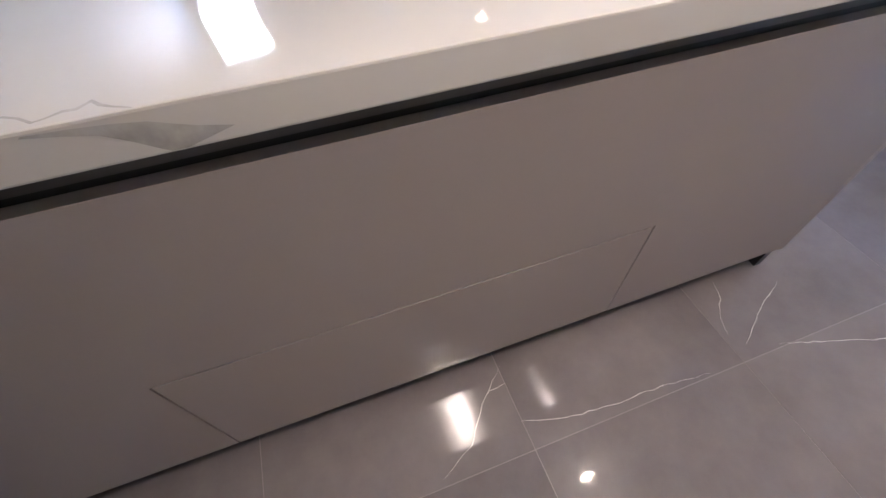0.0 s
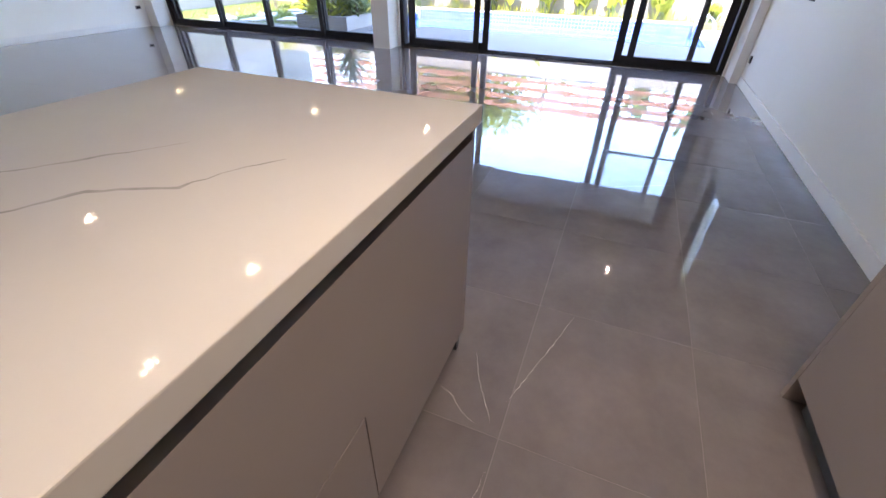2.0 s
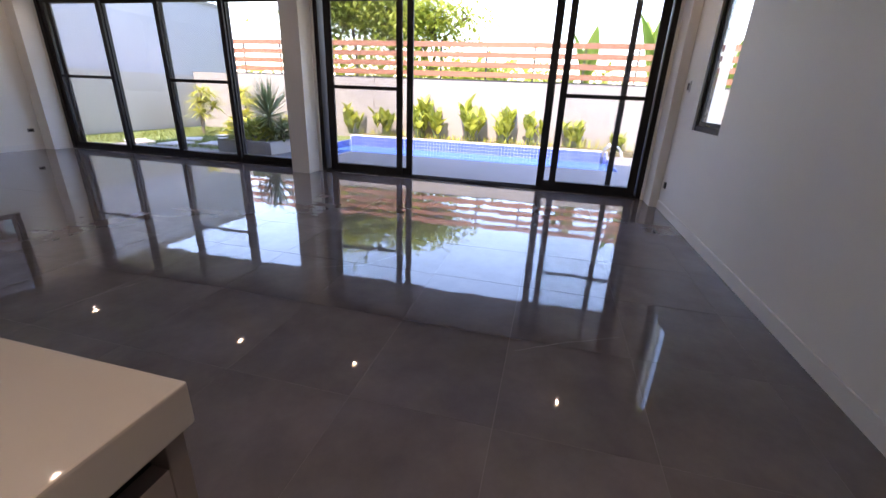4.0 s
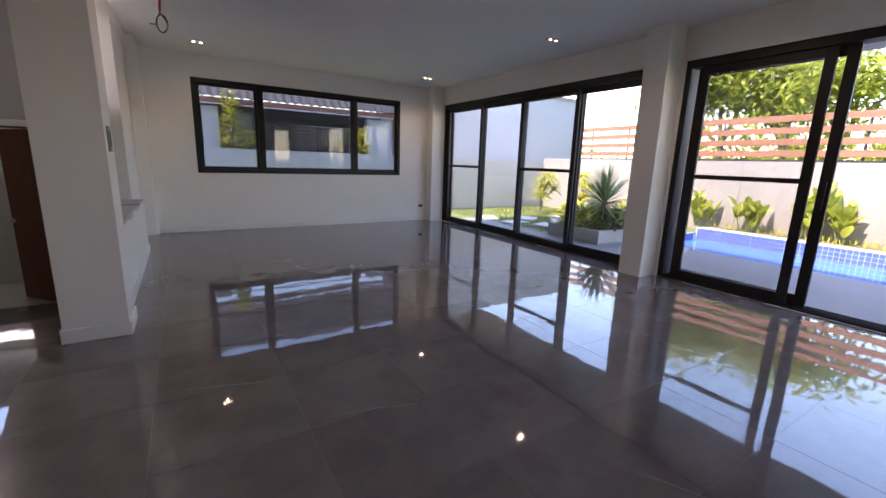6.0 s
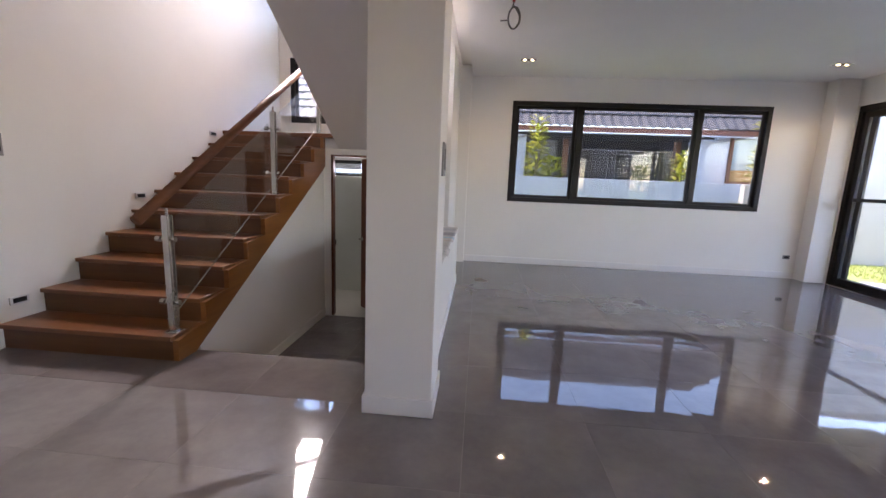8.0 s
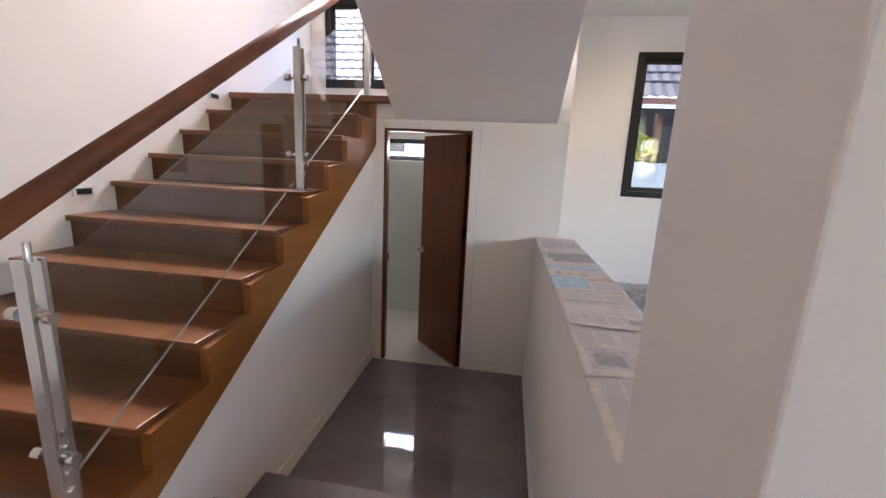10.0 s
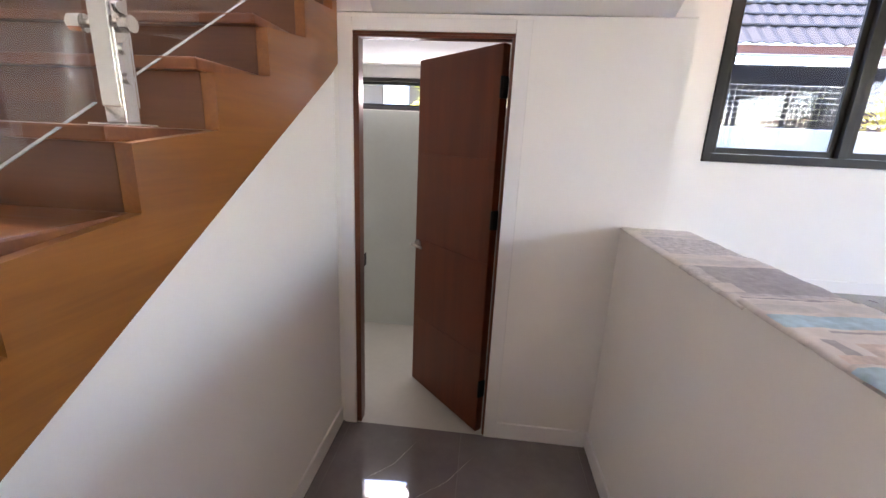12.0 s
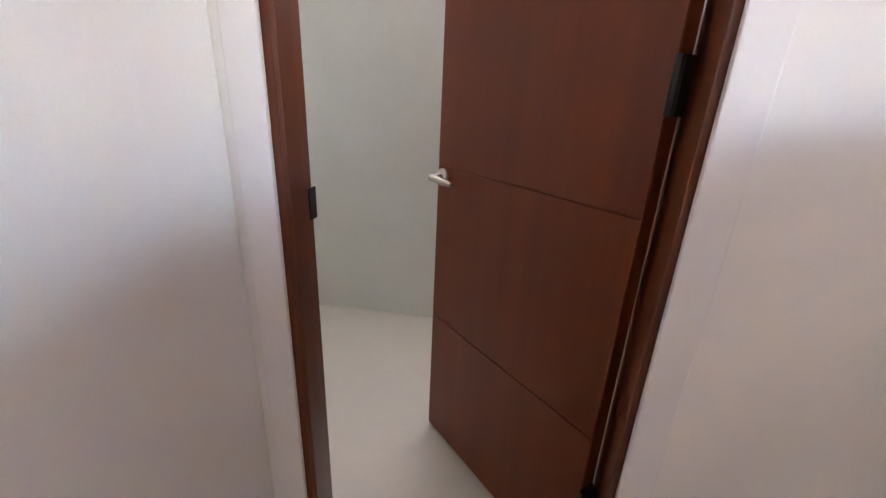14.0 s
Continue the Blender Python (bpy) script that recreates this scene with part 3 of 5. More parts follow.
dA = door_set("door_1", DOOR_A, "dark bronze sliding glass doors with insect screens")
Z0, Z1 = 0.036, 2.42
sliding_panel(dA, 6.82, 7.60, 8.85, Z0, Z1, 0.075, 1.235, True)
sliding_panel(dA, 6.82, 5.30, 6.54, Z0, Z1, 0.075, 1.235, True, handle=6.50)
sliding_panel(dA, 6.87, 6.47, 7.68, Z0, Z1, 0.085)
sliding_panel(dA, 6.915, 5.28, 6.56, Z0, Z1, 0.07)
sliding_panel(dA, 6.915, 7.62, 8.84, Z0, Z1, 0.07)
sliding_panel(dA, 6.87, 4.19, 5.37, Z0, Z1, 0.085)
dB = door_set("door_2", DOOR_B, "dark bronze sliding glass doors standing open to the pool")
sliding_panel(dB, 6.82, 2.50, 3.64, Z0, Z1, 0.085, 1.235, True)
sliding_panel(dB, 6.87, 2.36, 3.69, Z0, Z1, 0.09, handle=2.40)
sliding_panel(dB, 6.915, 2.38, 3.68, Z0, Z1, 0.07)
sliding_panel(dB, 6.82, -0.74, 0.36, Z0, Z1, 0.085, 1.235, True)
sliding_panel(dB, 6.87, -0.76, 0.53, Z0, Z1, 0.085, handle=0.49)
sliding_panel(dB, 6.915, -0.45, 0.50, Z0, Z1, 0.07)

# ---- stair railing ----
RISE, GO = 0.179, 0.292


def post(y, z, h, tall=True):
    """Twin flat steel bars on a foot plate, with glass clamps."""
    t = thing("baluster_post", "stainless steel stair post of twin flat bars", "post", (-0.43, y, z), "stair posts")
    bm = bmesh.new()
    box(bm, -0.045, 0.045, -0.045, 0.045, 0.0, 0.006)
    part("foot_plate", bm, STEEL, t, bevel=0.002)
    bm = bmesh.new()
    box(bm, -0.024, 0.024, -0.02, 0.02, 0.006, min(0.20, h * 0.5))
    part("sleeve", bm, STEEL, t, bevel=0.003)
    for s in (-1, 1):
        bm = bmesh.new()
        box(bm, -0.022, 0.022, s * 0.021 - 0.006, s * 0.021 + 0.006, 0.04, h)
        part("bar", bm, STEEL, t, bevel=0.002)
    for k in (0.26, 0.80) if tall else (0.75,):
        bm = bmesh.new()
        cyl(bm, (-0.07, 0, h * k), (0.05, 0, h * k), 0.009, n=10)
        cyl(bm, (-0.085, 0, h * k), (-0.055, 0, h * k), 0.019, n=12)
        cyl(bm, (0.03, 0, h * k), (0.052, 0, h * k), 0.017, n=12)
        part("glass_clamp", bm, STEEL, t, smooth=False)
    for z2 in (0.10, 0.16, 0.24, 0.29):
        if z2 < h * 0.5:
            bm = bmesh.new()
            cyl(bm, (0.020, 0, z2), (0.031, 0, z2), 0.012, n=10)
            part("bolt", bm, STEEL, t)
    bm = bmesh.new()
    cyl(bm, (0, 0, h - 0.01), (0, 0, h + 0.045), 0.009, n=10)
    part("rail_pin", bm, STEEL, t)
    return t


post(5.085, RISE, 0.80)
post(6.545, 6 * RISE, 0.80)
post(7.70, 10 * RISE, 0.62, False)
# handrail: a rounded timber along the flight
bm = bmesh.new()
sl = RISE / GO
ya, za = 4.84, 0.965
yb = 7.72
cyl(bm, (-0.43, ya, za), (-0.43, yb, za + (yb - ya) * sl), 0.035, n=16)
hr = part("handrail", bm, RAILWOOD, None, smooth=True)
tagged(hr, "round varnished reddish wooden handrail on the stair posts", "handrail")
GLASSEDGE = mat("ground_glass_edge", (0.16, 0.17, 0.16), 0.3, var=0.2, scale=20)
# glass panels following the slope
def glass_panel(y0, y1, lo, hi):
    bm = bmesh.new()
    vs = []
    for x in (-0.474, -0.464):
        for y, o in ((y0, lo), (y1, lo), (y1, hi), (y0, hi)):
            vs.append(bm.verts.new((x, y, RISE + (y - 5.085) * sl + o)))
    bm.faces.new(vs[:4]), bm.faces.new(vs[:3:-1])
    for i in range(4):
        j = (i + 1) % 4
        bm.faces.new((vs[i], vs[4 + i], vs[4 + j], vs[j]))
    bmesh.ops.recalc_face_normals(bm, faces=bm.faces)
    ob = part("glass_balustrade", bm, RAILGLASS)
    ob.visible_shadow = False
    bm = bmesh.new()
    vs = [bm.verts.new((x, y, RISE + (y - 5.085) * sl + lo + o)) for y in (y0, y1) for x, o in ((-0.4742, -0.001), (-0.4638, -0.001), (-0.4638, 0.001), (-0.4742, 0.001))]
    for q in ((0, 1, 2, 3), (4, 5, 6, 7), (0, 1, 5, 4), (1, 2, 6, 5), (2, 3, 7, 6), (3, 0, 4, 7)):
        bm.faces.new([vs[k] for k in q])
    bmesh.ops.recalc_face_normals(bm, faces=bm.faces)
    part("ground_edge", bm, GLASSEDGE, ob, "pale ground edge of the glass")
    return tagged(ob, "clear tempered glass panel below the stair handrail", "glass panel", "stair glass panels")


glass_panel(5.10, 6.52, 0.062, 0.70)
glass_panel(6.57, 7.69, 0.062, 0.70)

# ---- bathroom door ----
JAMB = wood_mat("jamb_wood", (0.09, 0.022, 0.010), (0.16, 0.042, 0.014), 0.35, "z")
bd = thing("door_3", "half-open reddish brown wooden bathroom door", "door", kind="structure")
for n, d in (("jamb", (-0.299, -0.262, 7.703, 7.817, LOW + 0.001, 1.534)), ("jamb", (0.462, 0.499, 7.703, 7.817, LOW + 0.001, 1.534)), ("head_jamb", (-0.299, 0.499, 7.703, 7.817, 1.535, 1.569)),
             ("stop", (-0.262, -0.250, 7.703, 7.765, LOW + 0.001, 1.534)), ("stop", (-0.262, 0.462, 7.703, 7.765, 1.522, 1.534))):
    boxpart(n, d, JAMB, bd, "dark stained door jamb", 0.002)
for d in ((-0.345, -0.275, 7.686, 7.6995, LOW + 0.001, 1.60), (0.475, 0.545, 7.686, 7.6995, LOW + 0.001, 1.60), (-0.274, 0.474, 7.686, 7.6995, 1.545, 1.60)):
    boxpart("architrave", d, TRIM, bd, "white painted architrave", 0.003)
boxpart("strike_plate", (-0.2495, -0.247, 7.775, 7.805, 0.38, 0.45), FRAME, bd, "dark metal strike plate")
leaf = new("door_leaf")
leaf.parent = bd
leaf.location = (0.455, 7.80, LOW)
leaf.rotation_euler = (0, 0, math.atan2(8.33 - 7.80, -0.035 - 0.455))
W = 0.70
zz = [-0.04, 0.462, 1.010, 1.557, 2.095]
bm = bmesh.new()
box(bm, 0, W, -0.004, 0.036, zz[0], zz[-1])
lf = part("door_core", bm, DOORWOOD, leaf)
for a, b in zip(zz, zz[1:]):
    bm = bmesh.new()
    box(bm, 0.0, W, 0.0365, 0.040, a + 0.0015, b - 0.0015)
    box(bm, 0.0, W, -0.008, -0.0045, a + 0.0015, b - 0.0015)
    part("door_panel", bm, DOORWOOD, leaf, bevel=0.0012)
HINGE = mat("black_hinge", (0.004, 0.004, 0.004), 0.6)
for z in (0.25, 1.25, 1.9):
    bm = bmesh.new()
    cyl(bm, (-0.006, 0.04, z - 0.05), (-0.006, 0.04, z + 0.05), 0.008, n=8)
    box(bm, -0.014, -0.001, 0.0, 0.036, z - 0.05, z + 0.05)
    part("hinge", bm, HINGE, leaf, "black steel hinge")
PLASTIC = mat("wrapped_handle", (0.62, 0.58, 0.52), 0.25, metal=0.5, bump=0.3, bscale=120)
bm = bmesh.new()
for s, o in ((1, 0.0405), (-1, -0.0085)):
    cyl(bm, (W - 0.035, o, 0.975), (W - 0.035, o + s * 0.012, 0.975), 0.028, n=16)
    cyl(bm, (W - 0.035, o + s * 0.012, 0.975), (W - 0.035, o + s * 0.05, 0.975), 0.011, n=10)
    cyl(bm, (W - 0.025, o + s * 0.045, 0.975), (W - 0.135, o + s * 0.045, 0.972), 0.011, 0.009, n=10)
part("lever_handle", bm, PLASTIC, leaf, "satin lever handle still in protective wrap", smooth=True)
bm = bmesh.new()
box(bm, W, W + 0.003, 0.006, 0.028, 0.90, 1.05)
part("latch_plate", bm, STEEL, leaf)

# ---- small fixings on walls ----
PLATE = mat("grey_plastic", (0.30, 0.29, 0.28), 0.45, var=0.15)
LAMPWHITE = mat("white_plastic", (0.75, 0.74, 0.72), 0.35)


def wall_box(name, label, cat, at, axis, w, h, d=0.012, face=None):
    """A flush electrical box: rim and darker insert. axis: the wall's outward direction."""
    t = thing(name, label, cat, at)
    dirs = {"+x": (0, 1), "-x": (0, -1), "+y": (1, 1), "-y": (1, -1)}
    ax, s = dirs[axis]
    for nm, ww, hh, d0, d1, m in (("rim", w, h, 0.0, d, face or LAMPWHITE), ("insert", w * 0.72, h * 0.62, d, d + 0.002, BLACKGAP)):
        bm = bmesh.new()
        lo, hi = sorted((s * (d0 + 0.0005), s * d1))
        if ax == 0:
            box(bm, lo, hi, -ww / 2, ww / 2, -hh / 2, hh / 2)
        else:
            box(bm, -ww / 2, ww / 2, lo, hi, -hh / 2, hh / 2)
        part(nm, bm, m, t, bevel=0.002)
    return t


for y, z in ((5.12, 0.315), (6.26, 1.02), (7.41, 1.725)):
    t = wall_box("step_light", "recessed stair wall light with dark lens", "step light", (LEFT, y, z), "+x", 0.125, 0.055)
    t["group"] = "step lights"
wall_box("junction_box", "open grey metal switch box on the stair wall", "switch box", (LEFT, 5.09, 1.40), "+x", 0.10, 0.15, face=PLATE)
wall_box("switch_box", "grey metal switch box on the white column", "switch box", (PIL[1], 4.74, 1.385), "+x", 0.11, 0.17, face=PLATE)
wall_box("wall_outlet", "small grey wall outlet near the floor", "outlet", (6.33, FRONT, 0.33), "-y", 0.10, 0.06, face=PLATE)
wall_box("wall_outlet", "small black wall outlet near the floor", "outlet", (6.24, BACK, 0.30), "+y", 0.07, 0.07, face=BLACKGAP)
wall_box("switch_box", "white switch plate beside the glass doors", "switch", (6.20, BACK, 1.37), "+y", 0.10, 0.11)

# ---- ceiling lamps and the loose ceiling wire ----
BULB = bpy.data.materials.new("lamp_glow")
BULB.use_nodes = True
bp_ = BULB.node_tree.nodes["Principled BSDF"]
bp_.inputs["Base Color"].default_value = (1, 0.9, 0.7, 1)
bp_.inputs["Emission Color"].default_value = (1.0, 0.74, 0.42, 1)
bp_.inputs["Emission Strength"].default_value = 8.0
first = None
for i, (x, y) in enumerate(DOWNLIGHTS):
    if first is None:
        t = first = thing("downlight", "recessed twin spot downlight, switched on", "downlight", (x, y, CEIL_Z), "ceiling downlights")
        bm = bmesh.new()
        for a, b, c, d in ((-0.105, 0.105, -0.055, -0.047), (-0.105, 0.105, 0.047, 0.055), (-0.105, -0.097, -0.047, 0.047), (0.097, 0.105, -0.047, 0.047)):
            box(bm, a, b, c, d, -0.006, -0.0005)
        part("trim_ring", bm, LAMPWHITE, t)
        bm = bmesh.new()
        box(bm, -0.097, 0.097, -0.047, 0.047, -0.003, -0.0006)
        part("housing", bm, BLACKGAP, t)
        for s in (-1, 1):
            bm = bmesh.new()
            cyl(bm, (s * 0.048, 0, -0.008), (s * 0.048, 0, -0.0035), 0.034, n=16)
            r = part("reflector_ring", bm, STEEL, t)
            bm = bmesh.new()
            cyl(bm, (s * 0.048, 0, -0.0105), (s * 0.048, 0, -0.0082), 0.012, n=12)
            part("bulb", bm, BULB, r, "glowing warm lamp")
    else:
        copy_thing(first, Matrix.Translation((x, y, CEIL_Z)))
RED = mat("red_conduit", (0.42, 0.04, 0.03), 0.4)
WIRE = mat("grey_cable", (0.10, 0.095, 0.09), 0.45)


def tube(name, pts, r, material, parent, cyclic=False):
    cu = bpy.data.curves.new(name, "CURVE")
    cu.dimensions, cu.bevel_depth, cu.bevel_resolution = "3D", r, 3
    sp = cu.splines.new("NURBS")
    sp.points.add(len(pts) - 1)
    for q, p in zip(sp.points, pts):
        q.co = (*p, 1)
    sp.use_endpoint_u, sp.order_u, sp.use_cyclic_u = not cyclic, 3, cyclic
    cu.materials.append(material)
    tmp = bpy.data.objects.new(name, cu)
    scene.collection.objects.link(tmp)
    me = bpy.data.meshes.new_from_object(tmp.evaluated_get(bpy.context.evaluated_depsgraph_get()))
    bpy.data.objects.remove(tmp)
    ob = new(name, me)
    ob.parent = parent
    return ob


cw = thing("ceiling_wire", "loose grey electrical wire coiled below red conduit at the ceiling", "electrical wire", (1.78, 5.60, CEIL_Z - 0.02))
tube("conduit", [(0, 0, 0.02), (0.006, 0.004, -0.10), (0.010, 0.0, -0.22), (-0.002, 0, -0.36)], 0.010, RED, cw)
tube("coil", [(-0.002, 0, -0.35), (0.0, 0.0, -0.38), (-0.03, 0.01, -0.42), (-0.034, 0.012, -0.49), (0.0, 0.0, -0.54), (0.04, -0.01, -0.51), (0.05, -0.01, -0.45), (0.025, 0.0, -0.39), (-0.01, 0.0, -0.39),
              (-0.036, 0.0, -0.44), (-0.03, 0.0, -0.50), (0.005, -0.01, -0.545), (0.045, 0.0, -0.49), (0.04, 0.01, -0.42), (0.0, 0.0, -0.385)], 0.0055, WIRE, cw)
tube("wire_end", [(-0.03, 0.012, -0.47), (-0.06, 0.02, -0.47), (-0.085, 0.02, -0.472)], 0.004, WIRE, cw)

# ---- newspapers laid over the parapet ----
PAPER = mat("newsprint", (0.66, 0.62, 0.585), 0.85, var=0.16, scale=22)
PGREY = mat("print_grey", (0.54, 0.52, 0.515), 0.85, var=0.3, scale=40)
PDARK = mat("print_dark", (0.38, 0.365, 0.37), 0.85, var=0.2, scale=40)
PBLUE = mat("print_blue", (0.40, 0.58, 0.66), 0.8, var=0.3, scale=25)
PSKIN = mat("print_orange", (0.60, 0.50, 0.44), 0.8, var=0.3, scale=20)
PTEXT = mat("print_text", (0.57, 0.55, 0.53), 0.85, var=0.2, scale=9, bscale=6, stretch=(7, 70, 1))
PRINTS = [PAPER, PGREY, PDARK, PBLUE, PSKIN, PTEXT]


def newspaper(y0, y1, zoff, prints, skew, seed):
    """A wrinkled sheet over the wall top; prints: (u0, u1, v0, v1, ink) with u across and v along."""
    nu, nv = 34, max(10, int((y1 - y0) / 0.011))
    rnd = random.Random(seed)
    ox, oy = rnd.uniform(0, 50), rnd.uniform(0, 50)
    x0, x1 = 1.045 + rnd.uniform(-0.004, 0.002), 1.385 + rnd.uniform(-0.01, 0.012)
    vs, fs, mi = [], [], []
    for j in range(nv + 1):
        v = j / nv
        for i in range(nu + 1):
            u = i / nu
            x = x0 + (x1 - x0) * u
            y = y0 + (y1 - y0) * v + skew * (u - 0.5) + 0.004 * noise.noise((u * 6 + ox, v * 2, 0))
            z = 0.702 + zoff + 0.006 * abs(noise.noise((x * 9 + ox, y * 7 + oy, 0.3))) + 0.004 * abs(noise.noise((x * 30 + ox, y * 22, 1.7)))
            if x > 1.368:
                z -= (x - 1.368) * 0.9
            if x < 1.053:
                z -= (1.053 - x) * 0.9
            vs.append((x, y, z))
    for j in range(nv):
        for i in range(nu):
            a = j * (nu + 1) + i
            fs.append((a, a + 1, a + nu + 2, a + nu + 1))
            u, v, ink = (i + 0.5) / nu, (j + 0.5) / nv, 0
            for q in prints:
                if q[0] <= u <= q[1] and q[2] <= v <= q[3]:
                    ink = q[4]
            mi.append(ink)
    me = bpy.data.meshes.new("newspaper")
    me.from_pydata(vs, [], fs)
    for m in PRINTS:
        me.materials.append(m)
    me.polygons.foreach_set("material_index", mi)
    me.polygons.foreach_set("use_smooth", [True] * len(fs))
    ob = new("newspaper", me)
    so = ob.modifiers.new("thickness", "SOLIDIFY")
    so.thickness = 0.0012
    return tagged(ob, "creased printed newspaper sheet covering the parapet top", "newspaper", "newspapers on the parapet")


def lines(u0, u1, v0, v1, rows, ink=1, rnd=random.Random(5)):
    """Columns of small print, or a few bars of headline."""
    if rows >= 5:
        mid = (u0 + u1) / 2
        return [(u0, mid - 0.02, v0, v1, 5), (mid + 0.02, u1, v0 + 0.03, v1, 5)]
    out = []
    for k in range(rows):
        v = v0 + (v1 - v0) * (k + 0.3) / rows
        a = u0 + rnd.uniform(0, 0.05)
        out.append((a, u1 - rnd.uniform(0, (u1 - u0) * 0.4), v, v + 0.28 * (v1 - v0) / rows, ink))
    return out


newspaper(7.16, 7.685, 0.0, [(0.12, 0.95, 0.10, 0.66, 1), (0.2, 0.5, 0.8, 0.86, 1), (0.15, 0.9, 0.70, 0.78, 5), *lines(0.05, 0.45, 0.88, 0.98, 3, 1)], 0.0, 1)
newspaper(6.70, 7.20, 0.006, [(0.0, 1.0, 0.16, 0.72, 1), (0.16, 1.0, 0.20, 0.70, 2), (0.03, 0.2, 0.20, 0.36, 0), (0.05, 0.95, 0.76, 0.86, 5), *lines(0.05, 0.95, 0.02, 0.14, 3, 2)], 0.02, 2)
newspaper(6.37, 6.74, 0.012, [(0.02, 1.0, 0.56, 0.74, 3), *lines(0.25, 0.85, 0.46, 0.53, 1, 2), (0.05, 1.0, 0.06, 0.22, 4), (0.30, 0.62, 0.10, 0.36, 4), (0.12, 0.2, 0.22, 0.40, 2), (0.6, 0.95, 0.78, 0.94, 5), (0.06, 0.5, 0.80, 0.92, 5)], 0.03, 3)
newspaper(5.98, 6.40, 0.018, [(0.0, 0.54, 0.44, 0.97, 3), (0.12, 0.22, 0.78, 0.86, 0), (0.28, 0.40, 0.62, 0.66, 1), (0.56, 0.98, 0.80, 0.95, 4), (0.60, 0.96, 0.46, 0.74, 5), (0.05, 0.95, 0.34, 0.37, 2), (0.05, 0.6, 0.05, 0.28, 5), (0.65, 0.96, 0.05, 0.28, 1)], 0.02, 4)
newspaper(5.70, 6.02, 0.012, [*lines(0.05, 0.5, 0.78, 0.95, 5, 1), *lines(0.06, 0.36, 0.42, 0.56, 2), *lines(0.44, 0.95, 0.42, 0.6, 3), (0.62, 0.95, 0.20, 0.38, 1), (0.68, 0.85, 0.22, 0.34, 2), *lines(0.05, 0.3, 0.06, 0.38, 8, 1), *lines(0.33, 0.58, 0.06, 0.38, 8, 1), *lines(0.6, 0.95, 0.64, 0.95, 8, 1)], -0.02, 5)
newspaper(5.34, 5.75, 0.006, [*lines(0.05, 0.45, 0.5, 0.95, 10, 1), *lines(0.5, 0.95, 0.5, 0.95, 10, 1), (0.1, 0.55, 0.1, 0.45, 1), (0.15, 0.4, 0.15, 0.35, 2), *lines(0.6, 0.95, 0.1, 0.45, 9, 1)], 0.02, 6)
newspaper(4.985, 5.36, 0.0, [*lines(0.08, 0.48, 0.1, 0.9, 14, 1), *lines(0.53, 0.93, 0.1, 0.9, 14, 1)], 0.0, 7)


# ---- outdoors ----
def leaf_mat(name, color, light, rough=0.45, trans=0.35):
    m = bpy.data.materials.new(name)
    m.use_nodes = True
    n, l = m.node_tree.nodes, m.node_tree.links
    p = n["Principled BSDF"]
    geo = n.new("ShaderNodeNewGeometry")
    a = n.new("ShaderNodeTexNoise")
    a.inputs["Scale"].default_value, a.inputs["Detail"].default_value = 14, 3
    l.new(geo.outputs["Position"], a.inputs["Vector"])
    ad = n.new("ShaderNodeMath")
    ad.operation = "MULTIPLY_ADD"
    ad.inputs[1].default_value = 0.6
    l.new(geo.outputs["Random Per Island"], ad.inputs[0])
    l.new(a.outputs["Fac"], ad.inputs[2])
    cr = n.new("ShaderNodeValToRGB")
    cr.color_ramp.elements[0].position, cr.color_ramp.elements[0].color = 0.35, (*color, 1)
    cr.color_ramp.elements[1].position, cr.color_ramp.elements[1].color = 1.05, (*light, 1)
    l.new(ad.outputs[0], cr.inputs[0])
    l.new(cr.outputs[0], p.inputs["Base Color"])
    p.inputs["Roughness"].default_value = rough
    tl = n.new("ShaderNodeBsdfTranslucent")
    l.new(cr.outputs[0], tl.inputs[0])
    mx = n.new("ShaderNodeMixShader")
    mx.inputs[0].default_value = trans
    l.new(p.outputs[0], mx.inputs[1])
    l.new(tl.outputs[0], mx.inputs[2])
    l.new(mx.outputs[0], n["Material Output"].inputs[0])
    return m


LEAF = leaf_mat("broad_leaf", (0.22, 0.28, 0.03), (0.44, 0.46, 0.07), trans=0.45)
LEAFD = leaf_mat("sword_leaf", (0.08, 0.13, 0.05), (0.24, 0.30, 0.12))
LEAFY = leaf_mat("yellow_leaf", (0.26, 0.30, 0.03), (0.55, 0.52, 0.08))
LEAFT = leaf_mat("tree_leaf", (0.14, 0.19, 0.025), (0.36, 0.40, 0.06), trans=0.5)
LEAFB = leaf_mat("banana_leaf", (0.10, 0.20, 0.02), (0.26, 0.36, 0.05))
BARK = mat("bark", (0.17, 0.13, 0.10), 0.9, var=0.3, scale=6, bump=0.6, bscale=40)
GRASS = mat("lawn", (0.115, 0.145, 0.035), 0.9, var=0.35, scale=5, bump=0.6, bscale=90)
SOIL = mat("soil", (0.12, 0.10, 0.05), 0.95, var=0.3, scale=6, bump=0.6, bscale=40)
DECK = mat("deck_tile", (0.22, 0.21, 0.215), 0.55, var=0.12, bump=0.15, bscale=60)
COPING = mat("pool_coping", (0.50, 0.475, 0.43), 0.7, var=0.1, bump=0.2, bscale=40)
CONCRETE = mat("planter_concrete", (0.34, 0.33, 0.32), 0.8, var=0.12, bump=0.3, bscale=40)
FENCEWALL = mat("boundary_render", (0.30, 0.275, 0.24), 0.85, var=0.06, scale=0.8, bump=0.15, bscale=25)
NEIGHGREY = mat("neighbour_render", (0.42, 0.41, 0.42), 0.85, var=0.06, scale=0.6, bump=0.1, bscale=20)
SLAT = wood_mat("fence_slat", (0.24, 0.095, 0.05), (0.34, 0.15, 0.08), 0.6, "y", coat=0.0)
POST = mat("fence_post_steel", (0.03, 0.03, 0.03), 0.5)
